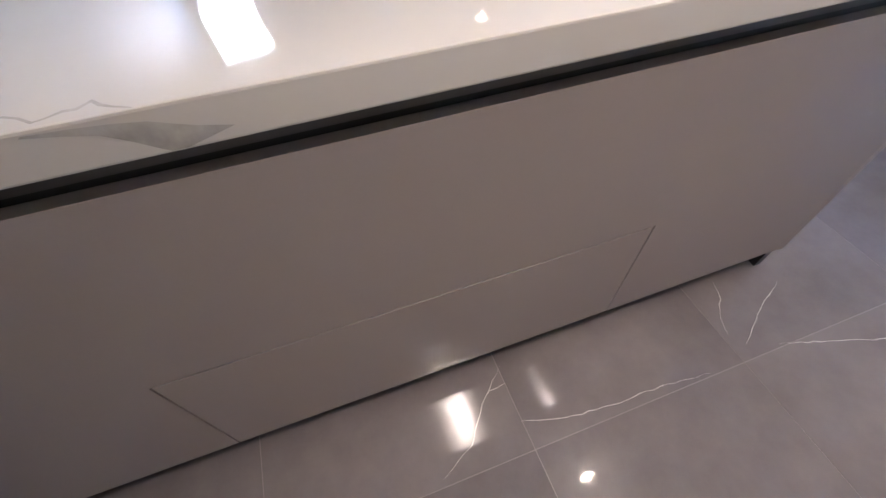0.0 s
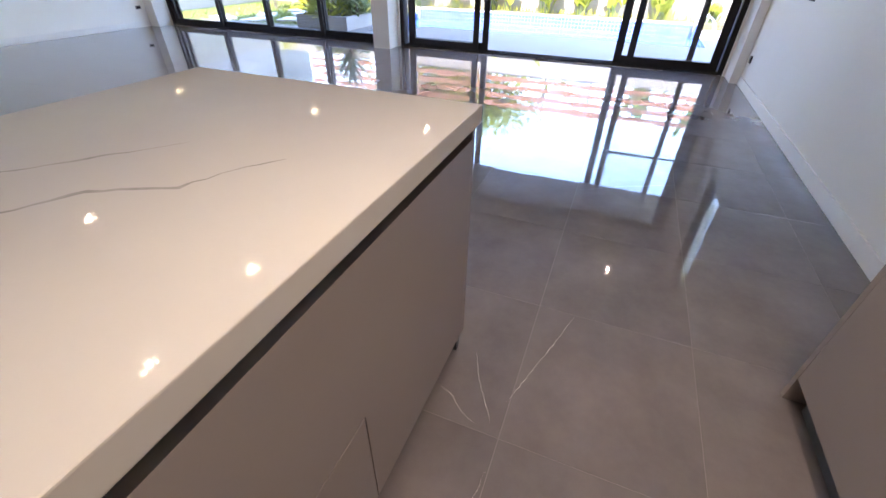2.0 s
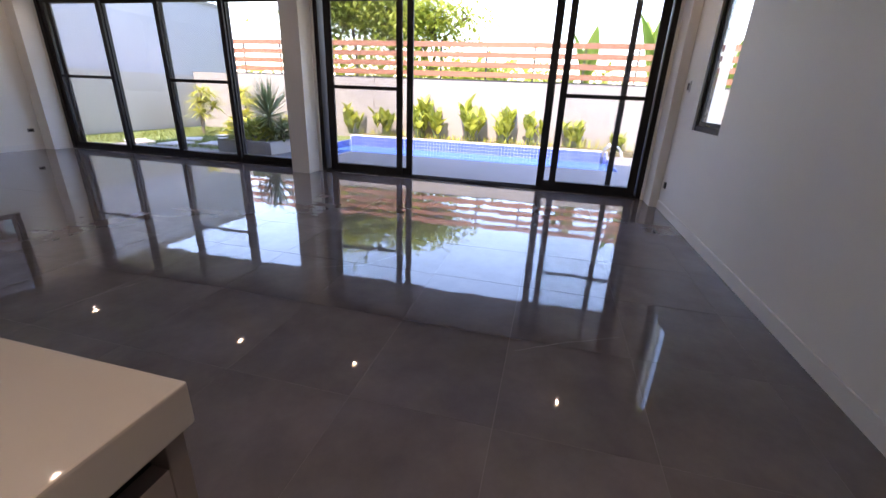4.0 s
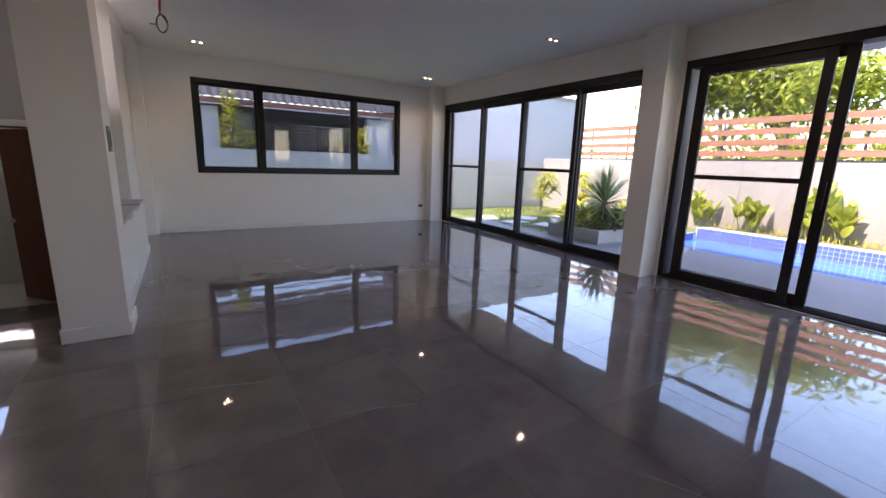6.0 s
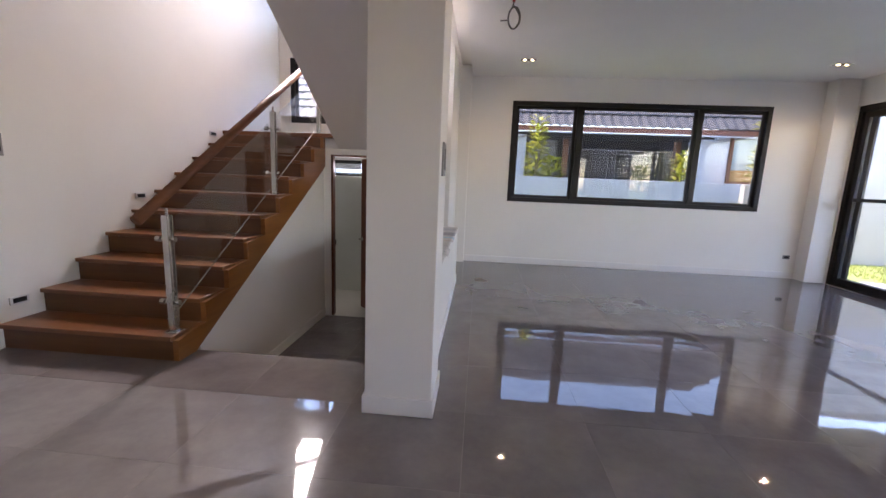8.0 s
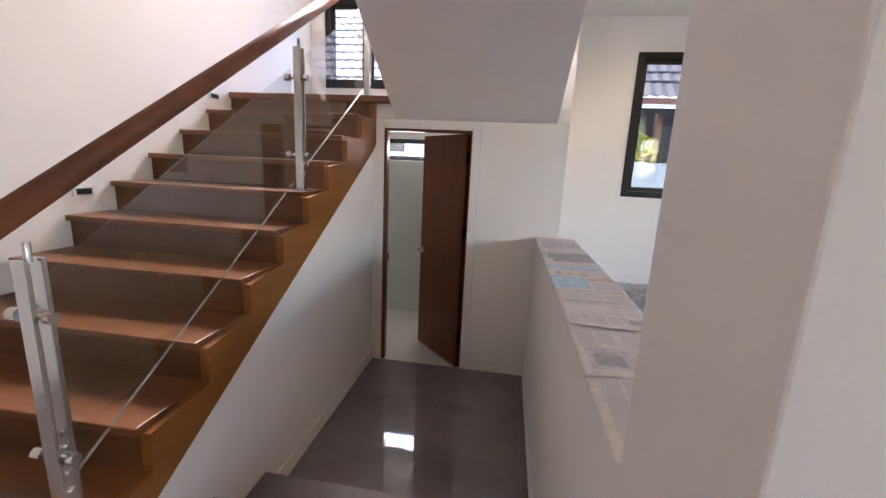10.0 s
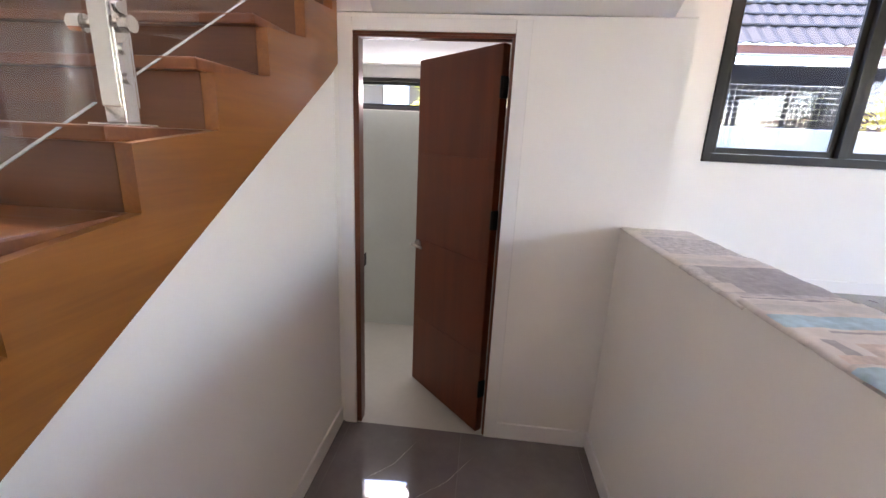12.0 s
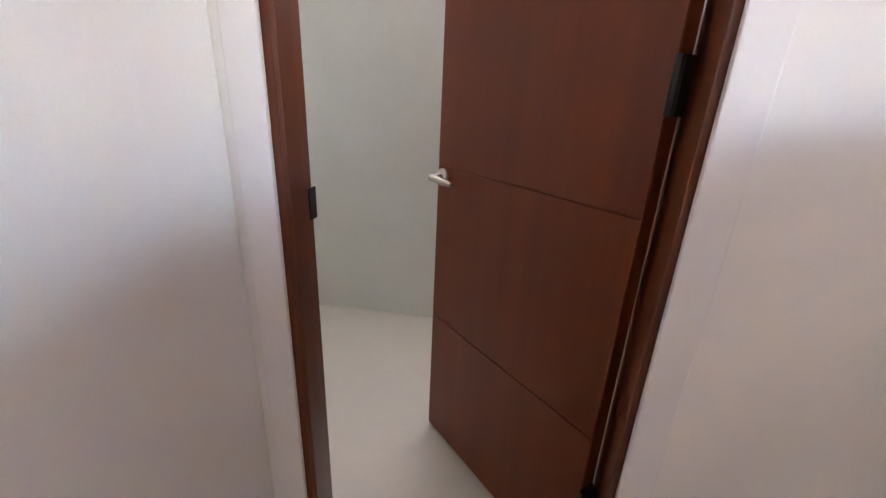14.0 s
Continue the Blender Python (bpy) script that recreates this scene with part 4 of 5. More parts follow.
PTILE = mat("blue_pool_tile", (0.075, 0.12, 0.42), 0.12, var=0.35, scale=3, rand=0.0)
PGROUT = mat("pool_grout", (0.42, 0.46, 0.54), 0.7)
STONE = mat("stepping_stone", (0.50, 0.47, 0.42), 0.85, var=0.15, bump=0.3, bscale=30)

bm = bmesh.new()
for x0, x1, y0, y1 in ((-150, 300, 13.2, 300), (-150, 300, -300, -3), (-150, LEFT - 0.2, -3, 13.2), (12.65, 300, -3, 13.2), (LEFT - 0.2, 7.0, FRONT + 0.2, 13.2), (LEFT - 0.2, 7.0, -3, BACK - 0.2)):
    box(bm, x0, x1, y0, y1, -0.6, -0.16)
box(bm, 8.1, 12.5, 6.95, 13.2, -0.6, -0.09)
box(bm, 7.0, 8.1, 9.6, 13.2, -0.6, -0.09)
box(bm, 9.3, 12.5, 5.75, 6.95, -0.6, -0.09)
structure("ground", bm, GRASS, "sunlit green lawn ground", "ground")
bm = bmesh.new()
box(bm, 11.92, 12.5, -6, 5.75, -0.8, 0.03)
structure("ground_planting_bed", bm, SOIL, "dry planting bed along the boundary wall", "ground")
bm = bmesh.new()
box(bm, 7.0, 8.40, -3, 9.6, -0.9, -0.08)
box(bm, 8.40, 9.5, -3, 4.65, -0.9, -0.08)
box(bm, 8.40, 9.3, 5.45, 6.95, -0.9, -0.08)
box(bm, 9.5, 11.92, -3, -0.95, -0.9, -0.08)
structure("pavement_deck", bm, DECK, "grey tiled pool deck", "deck")
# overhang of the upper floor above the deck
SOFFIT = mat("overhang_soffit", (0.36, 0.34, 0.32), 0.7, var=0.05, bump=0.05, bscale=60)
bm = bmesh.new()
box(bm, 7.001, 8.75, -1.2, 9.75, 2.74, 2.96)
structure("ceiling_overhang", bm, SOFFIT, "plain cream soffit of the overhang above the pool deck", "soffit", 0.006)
# pool
bm = bmesh.new()
box(bm, 11.62, 11.92, -0.95, 5.75, -0.9, 0.045)
structure("pool_coping", bm, COPING, "pale stone coping along the pool edge", "coping", 0.015)
bm = bmesh.new()
box(bm, 8.40, 11.62, -0.95, 5.75, -1.2, -1.0)
box(bm, 11.605, 11.62, -0.95, 5.75, -1.0, 0.04)
box(bm, 9.5, 11.605, -0.95, -0.935, -1.0, -0.085)
box(bm, 9.3, 11.605, 5.735, 5.75, -1.0, -0.06)
structure("pool_basin", bm, PGROUT, "pool basin lined with blue mosaic tiles", "pool")
vs, fs = [], []


def tile_box(c, du, dv, n):
    """A thin square tile: centre, half edges, and how far it stands proud."""
    base = len(vs)
    for s, t_ in ((-1, -1), (1, -1), (1, 1), (-1, 1)):
        vs.append(c + du * s + dv * t_)
    for s, t_ in ((-0.94, -0.94), (0.94, -0.94), (0.94, 0.94), (-0.94, 0.94)):
        vs.append(c + du * s + dv * t_ + n)
    fs.append((base + 4, base + 5, base + 6, base + 7))
    for i in range(4):
        j = (i + 1) % 4
        fs.append((base + i, base + j, base + 4 + j, base + 4 + i))


for k in range(82):
    for r in range(5):
        tile_box(Vector((11.605, -0.89 + k * 0.081, 0.0 - r * 0.081)), Vector((0, 0.037, 0)), Vector((0, 0, 0.037)), Vector((-0.004, 0, 0)))
for k in range(26):
    for r in range(4):
        tile_box(Vector((9.55 + k * 0.08, -0.935, -0.13 - r * 0.08)), Vector((0.037, 0, 0)), Vector((0, 0, 0.037)), Vector((0, 0.004, 0)))
        tile_box(Vector((9.46 + k * 0.08, 5.735, -0.11 - r * 0.08)), Vector((0.037, 0, 0)), Vector((0, 0, 0.037)), Vector((0, -0.004, 0)))
me = bpy.data.meshes.new("pool_tiles")
me.from_pydata([tuple(v) for v in vs], [], fs)
me.materials.append(PTILE)
tagged(new("pool_tiles", me), "small square blue mosaic tiles with pale joints", "pool tiles", kind="stuff")
WATER = bpy.data.materials.new("pool_water")
WATER.use_nodes = True
wp = WATER.node_tree.nodes["Principled BSDF"]
wp.inputs["Base Color"].default_value, wp.inputs["Roughness"].default_value = (0.06, 0.16, 0.36, 1), 0.03
wnz = WATER.node_tree.nodes.new("ShaderNodeTexNoise")
wnz.inputs["Scale"].default_value = 3.0
wbp = WATER.node_tree.nodes.new("ShaderNodeBump")
wbp.inputs["Strength"].default_value, wbp.inputs["Distance"].default_value = 0.5, 0.01
WATER.node_tree.links.new(wnz.outputs["Fac"], wbp.inputs["Height"])
WATER.node_tree.links.new(wbp.outputs[0], wp.inputs["Normal"])
bm = bmesh.new()
box(bm, 9.501, 11.60, -0.93, 5.73, -0.5, -0.22)
box(bm, 8.401, 9.50, 4.651, 5.449, -0.5, -0.22)
structure("water", bm, WATER, "clear blue pool water", "water")
lad = thing("pool_ladder", "curved stainless steel pool ladder rails", "pool ladder", (11.3, -1.05, -0.08))
for dx in (0.0, 0.28):
    tube("rail", [(dx, 0.25, -0.4), (dx, 0.25, 0.0), (dx, 0.20, 0.28), (dx, 0.0, 0.33), (dx, -0.16, 0.22), (dx, -0.2, 0.0)], 0.02, STEEL, lad)

# boundary walls and the slatted fence
bm = bmesh.new()
box(bm, 12.5, 12.65, -8, 11.5, -0.5, 1.545)
for y in (-4.3, -1.9, 0.55, 5.4, 8.0):
    box(bm, 12.485, 12.4995, y - 0.012, y + 0.012, 0.0, 1.53)
structure("wall_boundary_east", bm, FENCEWALL, "whitewashed boundary wall behind the pool", "wall")
LIGHTWALL = mat("cream_render", (0.43, 0.39, 0.34), 0.85, var=0.06, scale=0.8, bump=0.15, bscale=25)
bm = bmesh.new()
box(bm, 7.0, 12.65, 11.5, 11.65, -0.5, 1.43)
structure("wall_boundary_north", bm, LIGHTWALL, "cream boundary wall beside the lawn", "wall")
fence = thing("fence", "horizontal terracotta-brown slatted fence on the boundary wall", "fence", (12.575, 0, 1.545))
for z in (0.10, 0.335, 0.57, 0.81):
    bm = bmesh.new()
    box(bm, -0.045, -0.02, -8, 10.3, z, z + 0.13)
    part("slat", bm, SLAT, fence, bevel=0.004)
for k in range(15):
    bm = bmesh.new()
    box(bm, -0.018, 0.02, -7.5 + k * 1.22, -7.46 + k * 1.22, 0.0, 0.92)
    part("post", bm, POST, fence)
bm = bmesh.new()
box(bm, -0.05, 0.03, -8, 10.3, 0.001, 0.04)
part("bottom_rail", bm, POST, fence)
nb = thing("apartment_building", "plain grey rendered wall of the neighbour building", "building", (11, 14, 0))
boxpart("wall", (-2.0, 3.6, -2.0, 4, -0.16, 3.62), NEIGHGREY, nb)
boxpart("parapet", (-2.03, 3.63, -2.03, 4.03, 3.62, 3.74), FENCEWALL, nb)


# plants
def leaf_blade(bm, p, d, length, width, droop=0.4, fold=0.25, seg=4):
    """One leaf: a folded, drooping, pointed blade from p along d."""
    d = Vector(d).normalized()
    side = d.cross(Vector((0, 0, 1)))
    side = side.normalized() if side.length > 0.01 else Vector((1, 0, 0))
    rows, q = [], Vector(p)
    for i in range(seg + 1):
        s = i / seg
        w = width * math.sin(math.pi * min(1, 0.12 + s * 0.88)) * (1 if s < 1 else 0.05)
        up = side.cross(d)
        rows.append((bm.verts.new(q - side * w / 2 + up * w * fold), bm.verts.new(q), bm.verts.new(q + side * w / 2 + up * w * fold)))
        d = (d + Vector((0, 0, -droop / seg))).normalized()
        q = q + d * length / seg
    for a, b in zip(rows, rows[1:]):
        bm.faces.new((a[0], a[1], b[1], b[0])), bm.faces.new((a[1], a[2], b[2], b[1]))


def broad_plant(x, y, h, seed, label="broad-leaved green plant growing against the boundary wall"):
    rnd = random.Random(seed)
    t = thing("broadleaf_plant", label, "plant", (x, y, 0.03), "plants along the pool wall")
    st, lv = bmesh.new(), bmesh.new()
    for i in range(rnd.randint(7, 9)):
        a = rnd.uniform(0, 6.28)
        r = rnd.uniform(0.03, 0.24)
        px, py = r * math.cos(a) * 0.6, r * math.sin(a) * 0.85
        hh = h * rnd.uniform(0.32, 0.68)
        tip = (px * 1.5, py * 1.6, hh)
        cyl(st, (px * 0.7, py * 0.7, 0), tip, 0.013, 0.008, n=6)
        for k in range(7):
            b = rnd.uniform(0, 6.28)
            z0 = hh * rnd.uniform(0.3, 1.0)
            f = z0 / hh
            leaf_blade(lv, (px * 0.7 + (tip[0] - px * 0.7) * f, py * 0.7 + (tip[1] - py * 0.7) * f, z0), (math.cos(b), math.sin(b), rnd.uniform(1.0, 3.4)), h * rnd.uniform(0.28, 0.44), h * rnd.uniform(0.13, 0.20), rnd.uniform(0.1, 0.7))
    part("stems", st, LEAFD, t)
    part("leaves", lv, LEAF, t, smooth=True)


for i, (y, h) in enumerate(((6.0, 0.95), (5.0, 0.92), (4.0, 1.22), (3.4, 0.92), (2.5, 1.16), (1.66, 0.98), (0.85, 0.96), (-0.1, 0.77), (-1.2, 0.5), (7.1, 0.6))):
    broad_plant(12.22, y, h, 40 + i)
bm = bmesh.new()
rnd = random.Random(9)
for i in range(520):
    x, y = rnd.uniform(12.0, 12.45), rnd.uniform(-4, 5.7)
    leaf_blade(bm, (x, y, 0.03), (rnd.uniform(-0.5, 0.5), rnd.uniform(-0.5, 0.5), 1.6), rnd.uniform(0.08, 0.32 if y < 0 else 0.2), 0.02, 0.5, 0.1, 3)
tagged(part("bed_grass", bm, LEAFY), "tufts of dry grass in the planting bed", "grass", kind="stuff")
# grass blades on the lawn
bm = bmesh.new()
for i in range(9000):
    x, y = rnd.uniform(8.12, 12.45), rnd.uniform(7.0, 11.45)
    a = rnd.uniform(0, 6.28)
    h, w = rnd.uniform(0.025, 0.06), 0.008
    dx, dy = math.cos(a) * w, math.sin(a) * w
    v = [bm.verts.new((x - dx, y - dy, -0.09)), bm.verts.new((x + dx, y + dy, -0.09)), bm.verts.new((x + dy * 2, y - dx * 2, -0.09 + h))]
    bm.faces.new(v)
LAWN = leaf_mat("lawn_blade", (0.11, 0.15, 0.025), (0.22, 0.25, 0.05))
tagged(part("lawn_grass", bm, LAWN), "short green lawn grass", "grass", kind="stuff")
for i, (x, y) in enumerate(((8.6, 8.5), (9.0, 7.85), (9.4, 8.9), (9.9, 8.2), (8.5, 9.4), (10.5, 8.7))):
    bm = bmesh.new()
    box(bm, -0.3, 0.3, -0.22, 0.22, -0.04, 0.03)
    ob = part("stepping_stone", bm, STONE, bevel=0.02)
    ob.matrix_world = pose(x, y, -0.075, rz=17 * i)
    tagged(ob, "pale flat stepping stone in the lawn", "stepping stone", "stepping stones")
# planter with the yucca
pl = thing("planter", "low grey concrete planter at the pool deck", "planter", (8.65, 6.35, -0.08))
bm = bmesh.new()
for d in ((-0.5, 0.6, -0.62, -0.52), (-0.5, 0.6, 0.52, 0.62), (-0.5, -0.4, -0.52, 0.52), (0.5, 0.6, -0.52, 0.52)):
    box(bm, *d, 0, 0.25)
part("rim_walls", bm, CONCRETE, pl, bevel=0.01)
bm = bmesh.new()
box(bm, -0.4, 0.5, -0.52, 0.52, 0.0, 0.2)
part("soil", bm, SOIL, pl)


def yucca(x, y, z, h, n, length, seed):
    rnd = random.Random(seed)
    t = thing("yucca", "spiky grey-green yucca in the concrete planter", "plant", (x, y, z))
    bm = bmesh.new()
    cyl(bm, (0, 0, 0), (0.02, 0.0, h), 0.05, 0.035, n=10)
    part("trunk", bm, BARK, t)
    bm = bmesh.new()
    for i in range(n):
        a = i * 2.399
        e = rnd.uniform(-0.45, 1.5)
        leaf_blade(bm, (0.02, 0, h + 0.06 * (e - 0.5)), (math.cos(a) * math.cos(e), math.sin(a) * math.cos(e), math.sin(e) + 0.15), length * rnd.uniform(0.8, 1.2), 0.034, rnd.uniform(0.05, 0.6), 0.2, 4)
    part("leaves", bm, LEAFD, t)


yucca(8.72, 6.12, 0.12, 0.50, 150, 0.68, 3)


def bush(name, label, x, y, z, r, h, n, lsize, lwidth, material, seed, twigs=9):
    rnd = random.Random(seed)
    t = thing(name, label, "bush", (x, y, z))
    tw, lv = bmesh.new(), bmesh.new()
    for i in range(twigs):
        a, q = rnd.uniform(0, 6.28), rnd.uniform(0.2, 0.9)
        cyl(tw, (0, 0, 0), (r * q * math.cos(a), r * q * math.sin(a), h * rnd.uniform(0.5, 0.9)), 0.012, 0.005, n=5)
    for i in range(n):
        a, q, e = rnd.uniform(0, 6.28), rnd.random() ** 0.5, rnd.random()
        k = r * q * (1 - 0.5 * e)
        leaf_blade(lv, (k * math.cos(a), k * math.sin(a), h * e * rnd.uniform(0.6, 1)), (math.cos(a), math.sin(a), rnd.uniform(0.2, 1.6)), lsize * rnd.uniform(0.7, 1.3), lwidth, rnd.uniform(0.2, 1.0), 0.2, 3)
    part("twigs", tw, BARK, t)
    part("foliage", lv, material, t)


bush("planter_bush", "dense dark green bush under the yucca", 8.6, 6.45, 0.12, 0.48, 0.45, 320, 0.22, 0.06, LEAF, 21)
bush("planter_bush", "leafy dark green bush in the planter", 8.85, 5.95, 0.12, 0.35, 0.4, 220, 0.22, 0.06, LEAFD, 22)
bush("croton_bush", "low yellow-green bush beside the lawn", 10.9, 8.6, -0.09, 0.45, 0.42, 220, 0.28, 0.09, LEAFY, 23)
bush("croton_bush", "yellow-green leafy bush near the wall", 11.9, 7.6, -0.09, 0.42, 0.5, 200, 0.26, 0.09, LEAFY, 24)


def frangipani(x, y, seed):
    rnd = random.Random(seed)
    t = thing("small_tree", "small garden tree with tufted green leaves", "tree", (x, y, -0.09))
    tw, lv = bmesh.new(), bmesh.new()

    def grow(p, d, length, r, depth):
        q = p + d * length
        cyl(tw, p, q, r, r * 0.75, n=7)
        if depth == 0:
            for k in range(16):
                a = k * 2.4
                leaf_blade(lv, q, (math.cos(a), math.sin(a), rnd.uniform(-0.1, 1.6)), rnd.uniform(0.28, 0.48), 0.036, 0.9, 0.15, 4)
            return
        for k in range(rnd.randint(2, 3)):
            grow(q, (d + Vector((rnd.uniform(-0.8, 0.8), rnd.uniform(-0.8, 0.8), rnd.uniform(0, 0.3)))).normalized(), length * 0.62, r * 0.7, depth - 1)

    for k in range(3):
        grow(Vector((0.1 * k, 0.12 * k, 0)), Vector((rnd.uniform(-0.3, 0.3), rnd.uniform(-0.3, 0.3), 1)).normalized(), 0.30 + 0.14 * k, 0.022, 2)
    part("trunk", tw, BARK, t)
    part("leaves", lv, LEAFY, t)


frangipani(10.6, 9.6, 5)
frangipani(11.6, 8.9, 8)


def tree(x, y, h, r, seed, n=2600, lsize=0.22, z0=-0.16, material=None, base=0.45):
    """A tapered trunk with limbs; leaves gathered in uneven clumps at the limb ends."""
    rnd = random.Random(seed)
    t = thing("tree", "leafy green tree behind the slatted fence", "tree", (x, y, z0), "trees behind the fence")
    tw, lv, clumps = bmesh.new(), bmesh.new(), []

    def grow(p, d, length, rad, depth):
        q = p + d * length
        cyl(tw, p, q, rad, rad * 0.7, n=7)
        if depth <= 1:
            clumps.append(q)
        if depth:
            for k in range(3):
                grow(q, (d * 0.8 + Vector((rnd.uniform(-1, 1), rnd.uniform(-1, 1), rnd.uniform(-0.15, 0.7)))).normalized(), length * rnd.uniform(0.55, 0.8), rad * 0.6, depth - 1)

    grow(Vector((0, 0, 0)), Vector((0, 0.05, 1)).normalized(), h * base, 0.14, 3)
    for i in range(n):
        c = rnd.choice(clumps)
        o = Vector((rnd.gauss(0, 1), rnd.gauss(0, 1), rnd.gauss(0, 0.7))) * r * 0.2
        a = rnd.uniform(0, 6.28)
        leaf_blade(lv, c + o, (math.cos(a), math.sin(a), rnd.uniform(-0.6, 0.8)), lsize * rnd.uniform(0.6, 1.3), lsize * 0.42, 0.6, 0.15, 2)
    part("trunk", tw, BARK, t)
    part("crown", lv, material or LEAFT, t)


tree(17.0, 7.9, 4.9, 3.0, 11, 5200, 0.27)
tree(17.4, 6.3, 4.3, 2.6, 12, 3600, 0.25)
tree(16.8, 4.9, 4.2, 2.4, 13, 3200, 0.24)
tree(17.5, 3.4, 2.4, 1.5, 15, 1500, 0.2)
for i, (x, y) in enumerate(((15.6, 5.2), (16.0, 7.4), (15.4, 3.1), (16.4, 1.0), (15.8, -1.0), (15.6, -2.8), (16.2, -4.6))):
    bush("hedge_bush", "green shrub growing behind the slatted fence", x, y, -0.16, 1.2, 2.5, 520, 0.3, 0.1, LEAFT if i % 2 else LEAF, 60 + i)


for i, (x, y, h) in enumerate(((14.3, 7.5, 2.9), (14.5, 6.1, 3.1), (14.3, 4.8, 2.9), (14.5, 3.6, 2.7), (14.6, 2.2, 2.3), (14.6, 0.6, 2.2))):
    bush("hedge_bush", "dense green hedge shrub close behind the slatted fence", x, y, -0.16, 1.0, h, 900, 0.24, 0.09, LEAFT if i % 3 else LEAF, 160 + i, 12)


def banana(x, y, h, seed, n=5):
    rnd = random.Random(seed)
    t = thing("banana_plant", "tall banana plant with large upright leaves", "banana plant", (x, y, -0.16), "banana plants")
    st, lv = bmesh.new(), bmesh.new()
    cyl(st, (0, 0, 0), (0, 0, h * 0.55), 0.11, 0.07, n=10)
    part("stem", st, LEAFB, t)
    for k in range(n):
        a = k * 2.4 + seed
        leaf_blade(lv, (0, 0, h * 0.5), (math.cos(a) * 0.35, math.sin(a) * 0.35, 1.3), h * rnd.uniform(0.36, 0.52), 0.5, rnd.uniform(0.1, 0.7), 0.12, 7)
    part("leaves", lv, LEAFB, t)


banana(15.0, -0.35, 3.5, 1)
banana(15.0, -2.2, 3.8, 2)
banana(15.4, -4.4, 3.6, 3)
# far line of trees on the horizon
bm = bmesh.new()
for i in range(1500):
    a = rnd.uniform(-1.2, 1.7)
    d = rnd.uniform(55, 75)
    leaf_blade(bm, (d * math.cos(a), d * math.sin(a), rnd.uniform(0, 3.4 + 1.5 * math.sin(a * 9))), (rnd.uniform(-1, 1), rnd.uniform(-1, 1), rnd.uniform(0, 1)), 2.2, 1.2, 0.4, 0.2, 2)
tagged(part("far_woods", bm, LEAFT), "distant line of green trees on the horizon", "trees", kind="stuff")

# ---- neighbour's house seen through the window ----
NWALL = mat("neighbour_white_wall", (0.50, 0.53, 0.57), 0.8, var=0.06, bump=0.1, bscale=20)
# porch back wall: the dimness inside the porch is put into its dark colour
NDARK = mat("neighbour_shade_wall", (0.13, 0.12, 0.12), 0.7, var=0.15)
NROOF = mat("neighbour_roof_sheet", (0.07, 0.066, 0.066), 0.75, var=0.25, scale=6)
NRED = mat("neighbour_fascia", (0.30, 0.12, 0.08), 0.6, var=0.2)
NWOOD = wood_mat("neighbour_timber", (0.20, 0.09, 0.05), (0.34, 0.16, 0.09), 0.6, "z", coat=0.0)
nh = thing("house", "neighbour's single-storey house with grilled porch and corrugated roof", "house", (0, 13.2, 0))
boxpart("low_wall", (-8, 8.92, -0.62, 0.2, -0.16, 1.46), NWALL, nh, "pale painted low porch wall", 0.01)
for x, w in ((2.36, 0.36), (6.72, 0.55), (-1.5, 0.4), (-4.5, 0.4)):
    boxpart("column", (x, x + w, 0.0, 0.3, 1.461, 2.50), NWALL, nh, "pale square porch column", 0.01)
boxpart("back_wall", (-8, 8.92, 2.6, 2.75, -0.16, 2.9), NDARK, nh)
boxpart("porch_screen", (2.85, 3.55, 0.5, 0.53, 1.462, 2.42), CONCRETE, nh, "pale grey porch panel")
boxpart("side_wall", (7.27, 8.92, 0.04, 0.2, 1.461, 2.75), NWALL, nh)
boxpart("timber_post", (3.70, 3.82, 0.35, 0.5, 1.462, 2.50), NWOOD, nh)
boxpart("timber_post", (6.46, 6.58, 0.35, 0.5, 1.462, 2.50), NWOOD, nh)
pf = bmesh.new()
bars(pf, "y", 0.09, 0.12, 2.74, 6.70, 1.50, 2.46, 0.03)
part("porch_frame", pf, POST, nh, "thin dark metal porch frame")
gr = boxpart("grille", (3.83, 6.45, 0.40, 0.415, 1.50, 1.53), POST, nh, "dark steel window grille")
bm = bmesh.new()
for k in range(27):
    box(bm, 3.84 + k * 0.1, 3.846 + k * 0.1, 0.40, 0.406, 1.53, 2.22)
for k in range(7):
    box(bm, 3.83, 6.45, 0.407, 0.413, 1.66 + k * 0.09, 1.666 + k * 0.09)
part("grille_bars", bm, STEEL, gr)
wf = bmesh.new()
bars(wf, "y", -0.03, 0.039, 7.55, 8.34, 1.47, 2.60, 0.06)
nw = part("window", wf, NWOOD, nh, "brown timber window frame")
boxpart("pane", (7.61, 8.28, 0.01, 0.03, 1.80, 2.54), mat("teal_pane", (0.45, 0.56, 0.58), 0.15), nw, "teal window pane")
boxpart("panel", (7.61, 8.28, 0.0, 0.03, 1.53, 1.798), mat("ochre_panel", (0.50, 0.28, 0.08), 0.6), nw, "ochre lower panel")
boxpart("fascia", (-8.5, 8.92, -0.15, -0.10, 2.58, 2.70), NRED, nh, "reddish timber fascia board")
boxpart("gutter", (-8.5, 8.92, -0.23, -0.16, 2.53, 2.56), NWALL, nh, "pale metal gutter", 0.01)
bm = bmesh.new()
nx = 160
for k in range(nx + 1):
    x = -8.5 + 17.42 * k / nx
    dz = 0.035 * (k % 2)
    for y, z in ((-0.2, 2.71), (1.2, 3.97), (2.6, 5.23)):
        bm.verts.new((x, y, z + dz))
bm.verts.ensure_lookup_table()
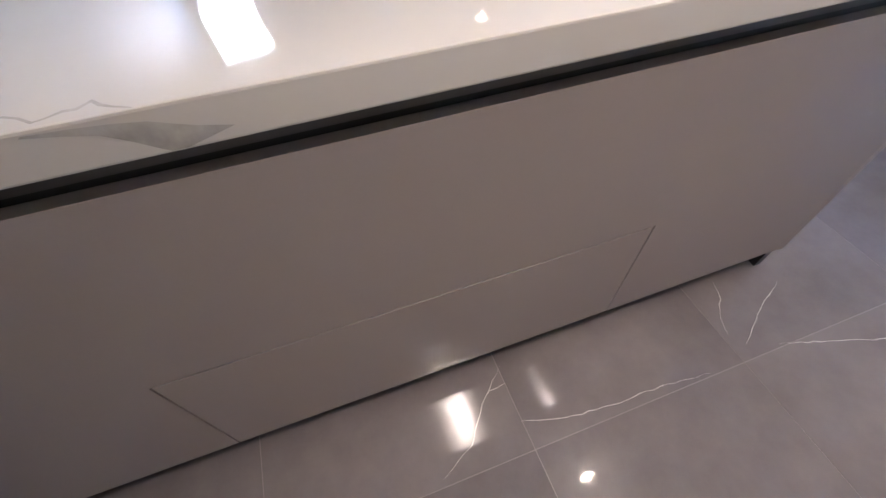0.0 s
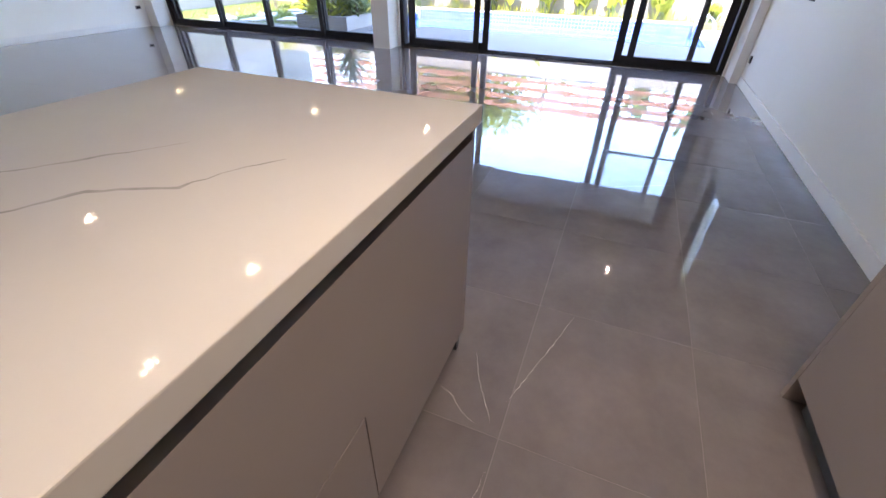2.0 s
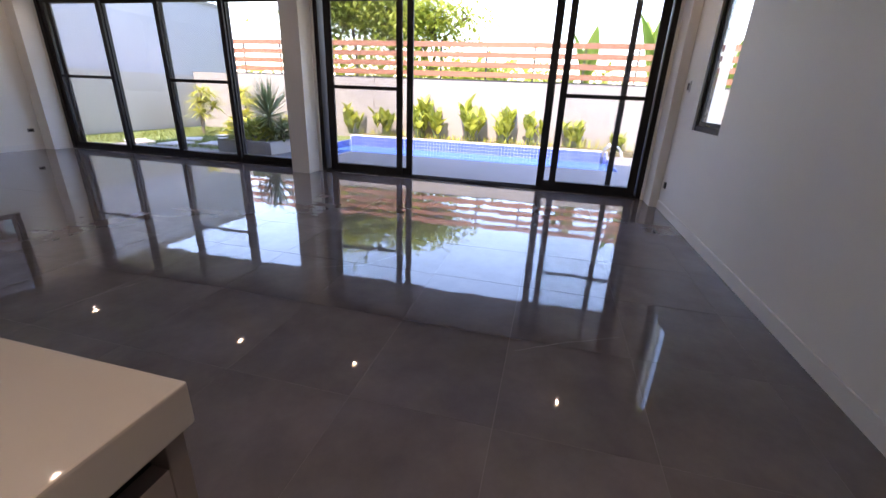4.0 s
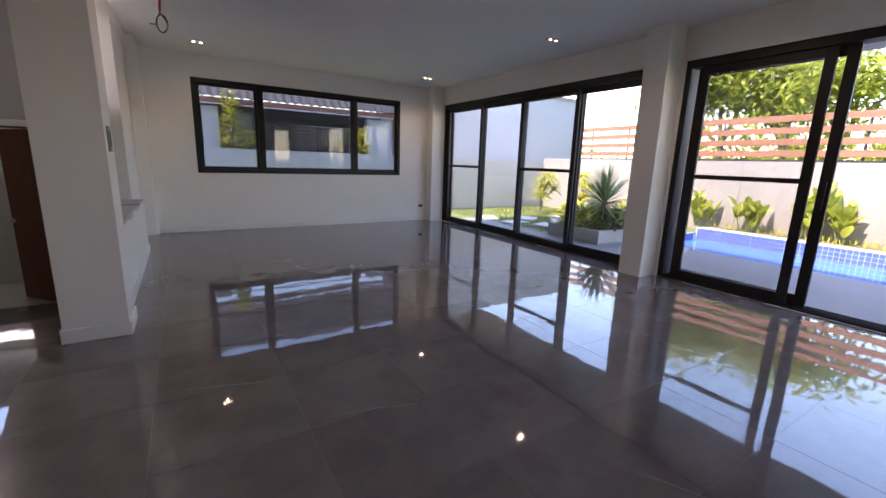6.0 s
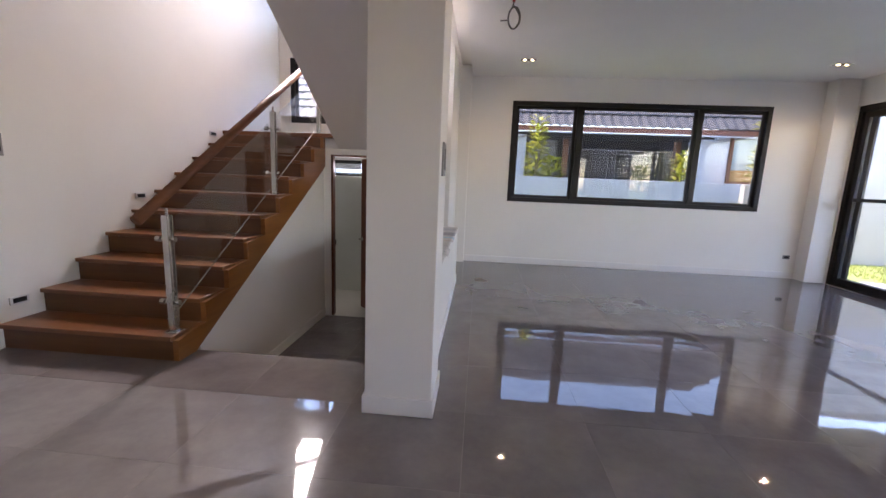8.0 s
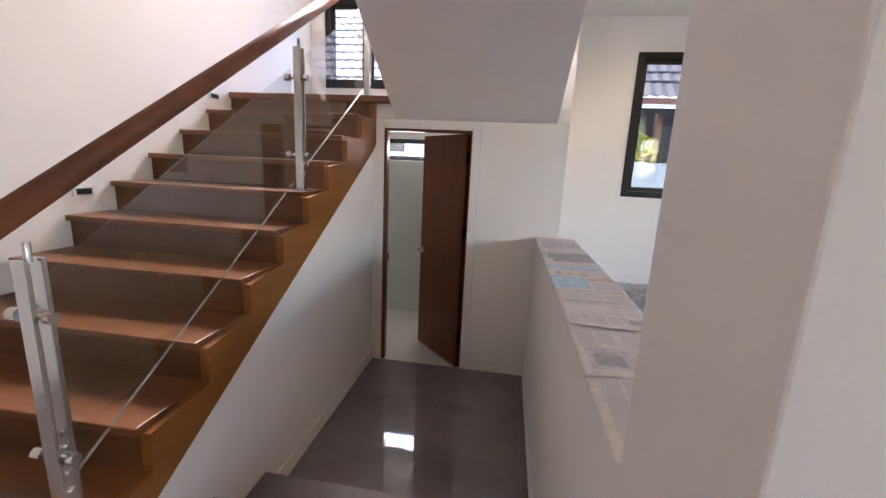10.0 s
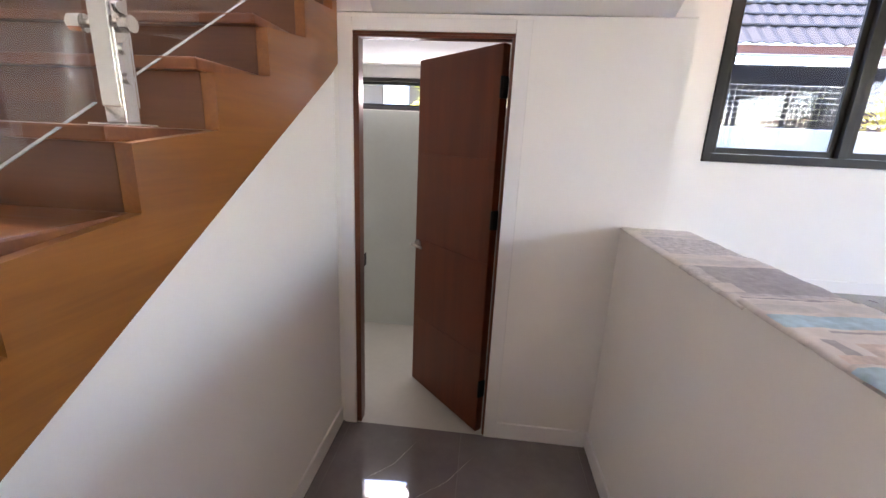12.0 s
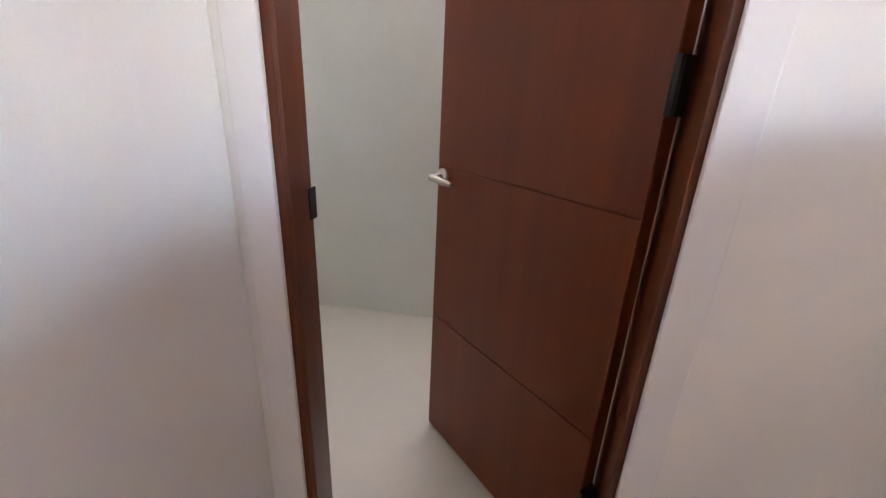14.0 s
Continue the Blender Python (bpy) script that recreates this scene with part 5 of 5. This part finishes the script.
for k in range(nx):
    for j in range(2):
        a = k * 3 + j
        bm.faces.new((bm.verts[a], bm.verts[a + 3], bm.verts[a + 4], bm.verts[a + 1]))
r = part("roof", bm, NROOF, nh, "grey corrugated metal roof")
r.modifiers.new("sheet", "SOLIDIFY").thickness = 0.02
NLAP = mat("roof_lap_light", (0.14, 0.135, 0.138), 0.5, var=0.2)
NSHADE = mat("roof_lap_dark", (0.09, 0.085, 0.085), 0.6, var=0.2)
# ridge straps and lap joints across the roof sheets
for k in range(9):
    y = 0.12 + k * 0.26
    z = 2.71 + (y + 0.2) * 0.9 + 0.045
    boxpart("lap_strip", (-8.5, 8.92, y, y + (0.05 if k % 2 else 0.10), z, z + 0.025), NLAP if k % 2 else NSHADE, nh, "lap strip across the roof sheets")
# the yellow-leaved climber and tubs between the houses
for i, (x, z, h, n) in enumerate(((2.95, 1.42, 1.5, 240), (3.35, 1.4, 0.5, 90), (6.35, 1.4, 0.75, 170), (8.1, 1.4, 1.6, 120), (-0.6, 1.6, 1.6, 260), (0.6, 1.4, 1.2, 200))):
    bush("climber_plant", "yellow-green leafy plant on the neighbour's porch wall", x, 12.86, 1.462 if z < 2 else z + 0.02, 0.26, h, n, 0.15, 0.075, LEAFY, 80 + i, 6)


# ---- floor tiles, one by one ----
TX, TY, OX, OY, GAP = 0.655, 0.60, 0.945, 0.475, 0.0011
tile_cache = {}


def lay(x0, x1, y0, y1, z, ox=OX, oy=OY):
    """Tiles on the joints' grid over a rectangle, cut at its edges; the top lies at z."""
    i = math.floor((x0 - ox) / TX)
    while ox + i * TX < x1 - 0.01:
        a, b = max(x0, ox + i * TX), min(x1, ox + (i + 1) * TX)
        j = math.floor((y0 - oy) / TY)
        while oy + j * TY < y1 - 0.01:
            c, d = max(y0, oy + j * TY), min(y1, oy + (j + 1) * TY)
            if b - a > 0.01 and d - c > 0.01:
                key = (round(b - a, 3), round(d - c, 3))
                if key not in tile_cache:
                    bm = bmesh.new()
                    hx, hy = key[0] / 2 - GAP / 2, key[1] / 2 - GAP / 2
                    box(bm, -hx, hx, -hy, hy, -0.0095, 0)
                    for v in bm.verts:
                        if v.co.z > -0.001:
                            v.co.x -= math.copysign(0.0006, v.co.x)
                            v.co.y -= math.copysign(0.0006, v.co.y)
                    tile_cache[key] = finish(bm, "tile", MARBLE)
                ob = new("tile", tile_cache[key])
                ob.parent = floor
                ob.location = ((a + b) / 2, (c + d) / 2, z)
                ob.rotation_euler = (random.uniform(-0.0011, 0.0011), random.uniform(-0.0011, 0.0011), 0)
            j += 1
        i += 1


lay(LEFT, OX + TX, BACK, OY + 7 * TY, 0.0)
lay(OX + TX, RIGHT + 0.02, BACK, FRONT, 0.0)
lay(1.24, OX + TX, OY + 7 * TY, FRONT, 0.0)
lay(LEFT, 1.24, OY + 7 * TY, 5.20, 0.0)
lay(-0.368, 1.054, 5.962, 7.70, LOW, 0.345, 7.70)

for k, pts in enumerate(([(1.078, 0.483), (1.237, 0.436), (1.361, 0.395), (1.48, 0.36), (1.592, 0.325)], [(0.299, 0.705), (0.26, 0.67), (0.228, 0.643), (0.18, 0.59), (0.143, 0.538), (0.10, 0.52), (0.051, 0.491)], [(0.228, 0.643), (0.262, 0.652), (0.29, 0.655)], [(1.242, 0.649), (1.13, 0.60), (0.989, 0.516)], [(0.286, 0.547), (0.40, 0.515), (0.528, 0.502), (0.66, 0.50), (0.83, 0.484)],
                         [(1.053, 0.715), (1.03, 0.66), (0.988, 0.615), (0.965, 0.56)], [(3.4, 1.9), (3.55, 1.6), (3.9, 1.4)], [(2.34, 2.93), (2.6, 2.88), (2.83, 2.80)], [(1.72, 3.57), (1.95, 3.5), (2.18, 3.43)], [(2.79, 0.45), (2.95, 0.20), (3.1, -0.1)])):
    vein(floor, pts, 0.0011, 0.0006, WVEIN, 20 + k)
for k, pts in enumerate(([(0.05, 7.05), (0.16, 7.22), (0.30, 7.34), (0.42, 7.52)], [(-0.10, 7.30), (0.02, 7.42), (0.10, 7.58)], [(0.62, 6.9), (0.70, 7.15), (0.84, 7.3)])):
    vein(floor, pts, 0.0011, LOW + 0.0006, WVEIN, 50 + k)
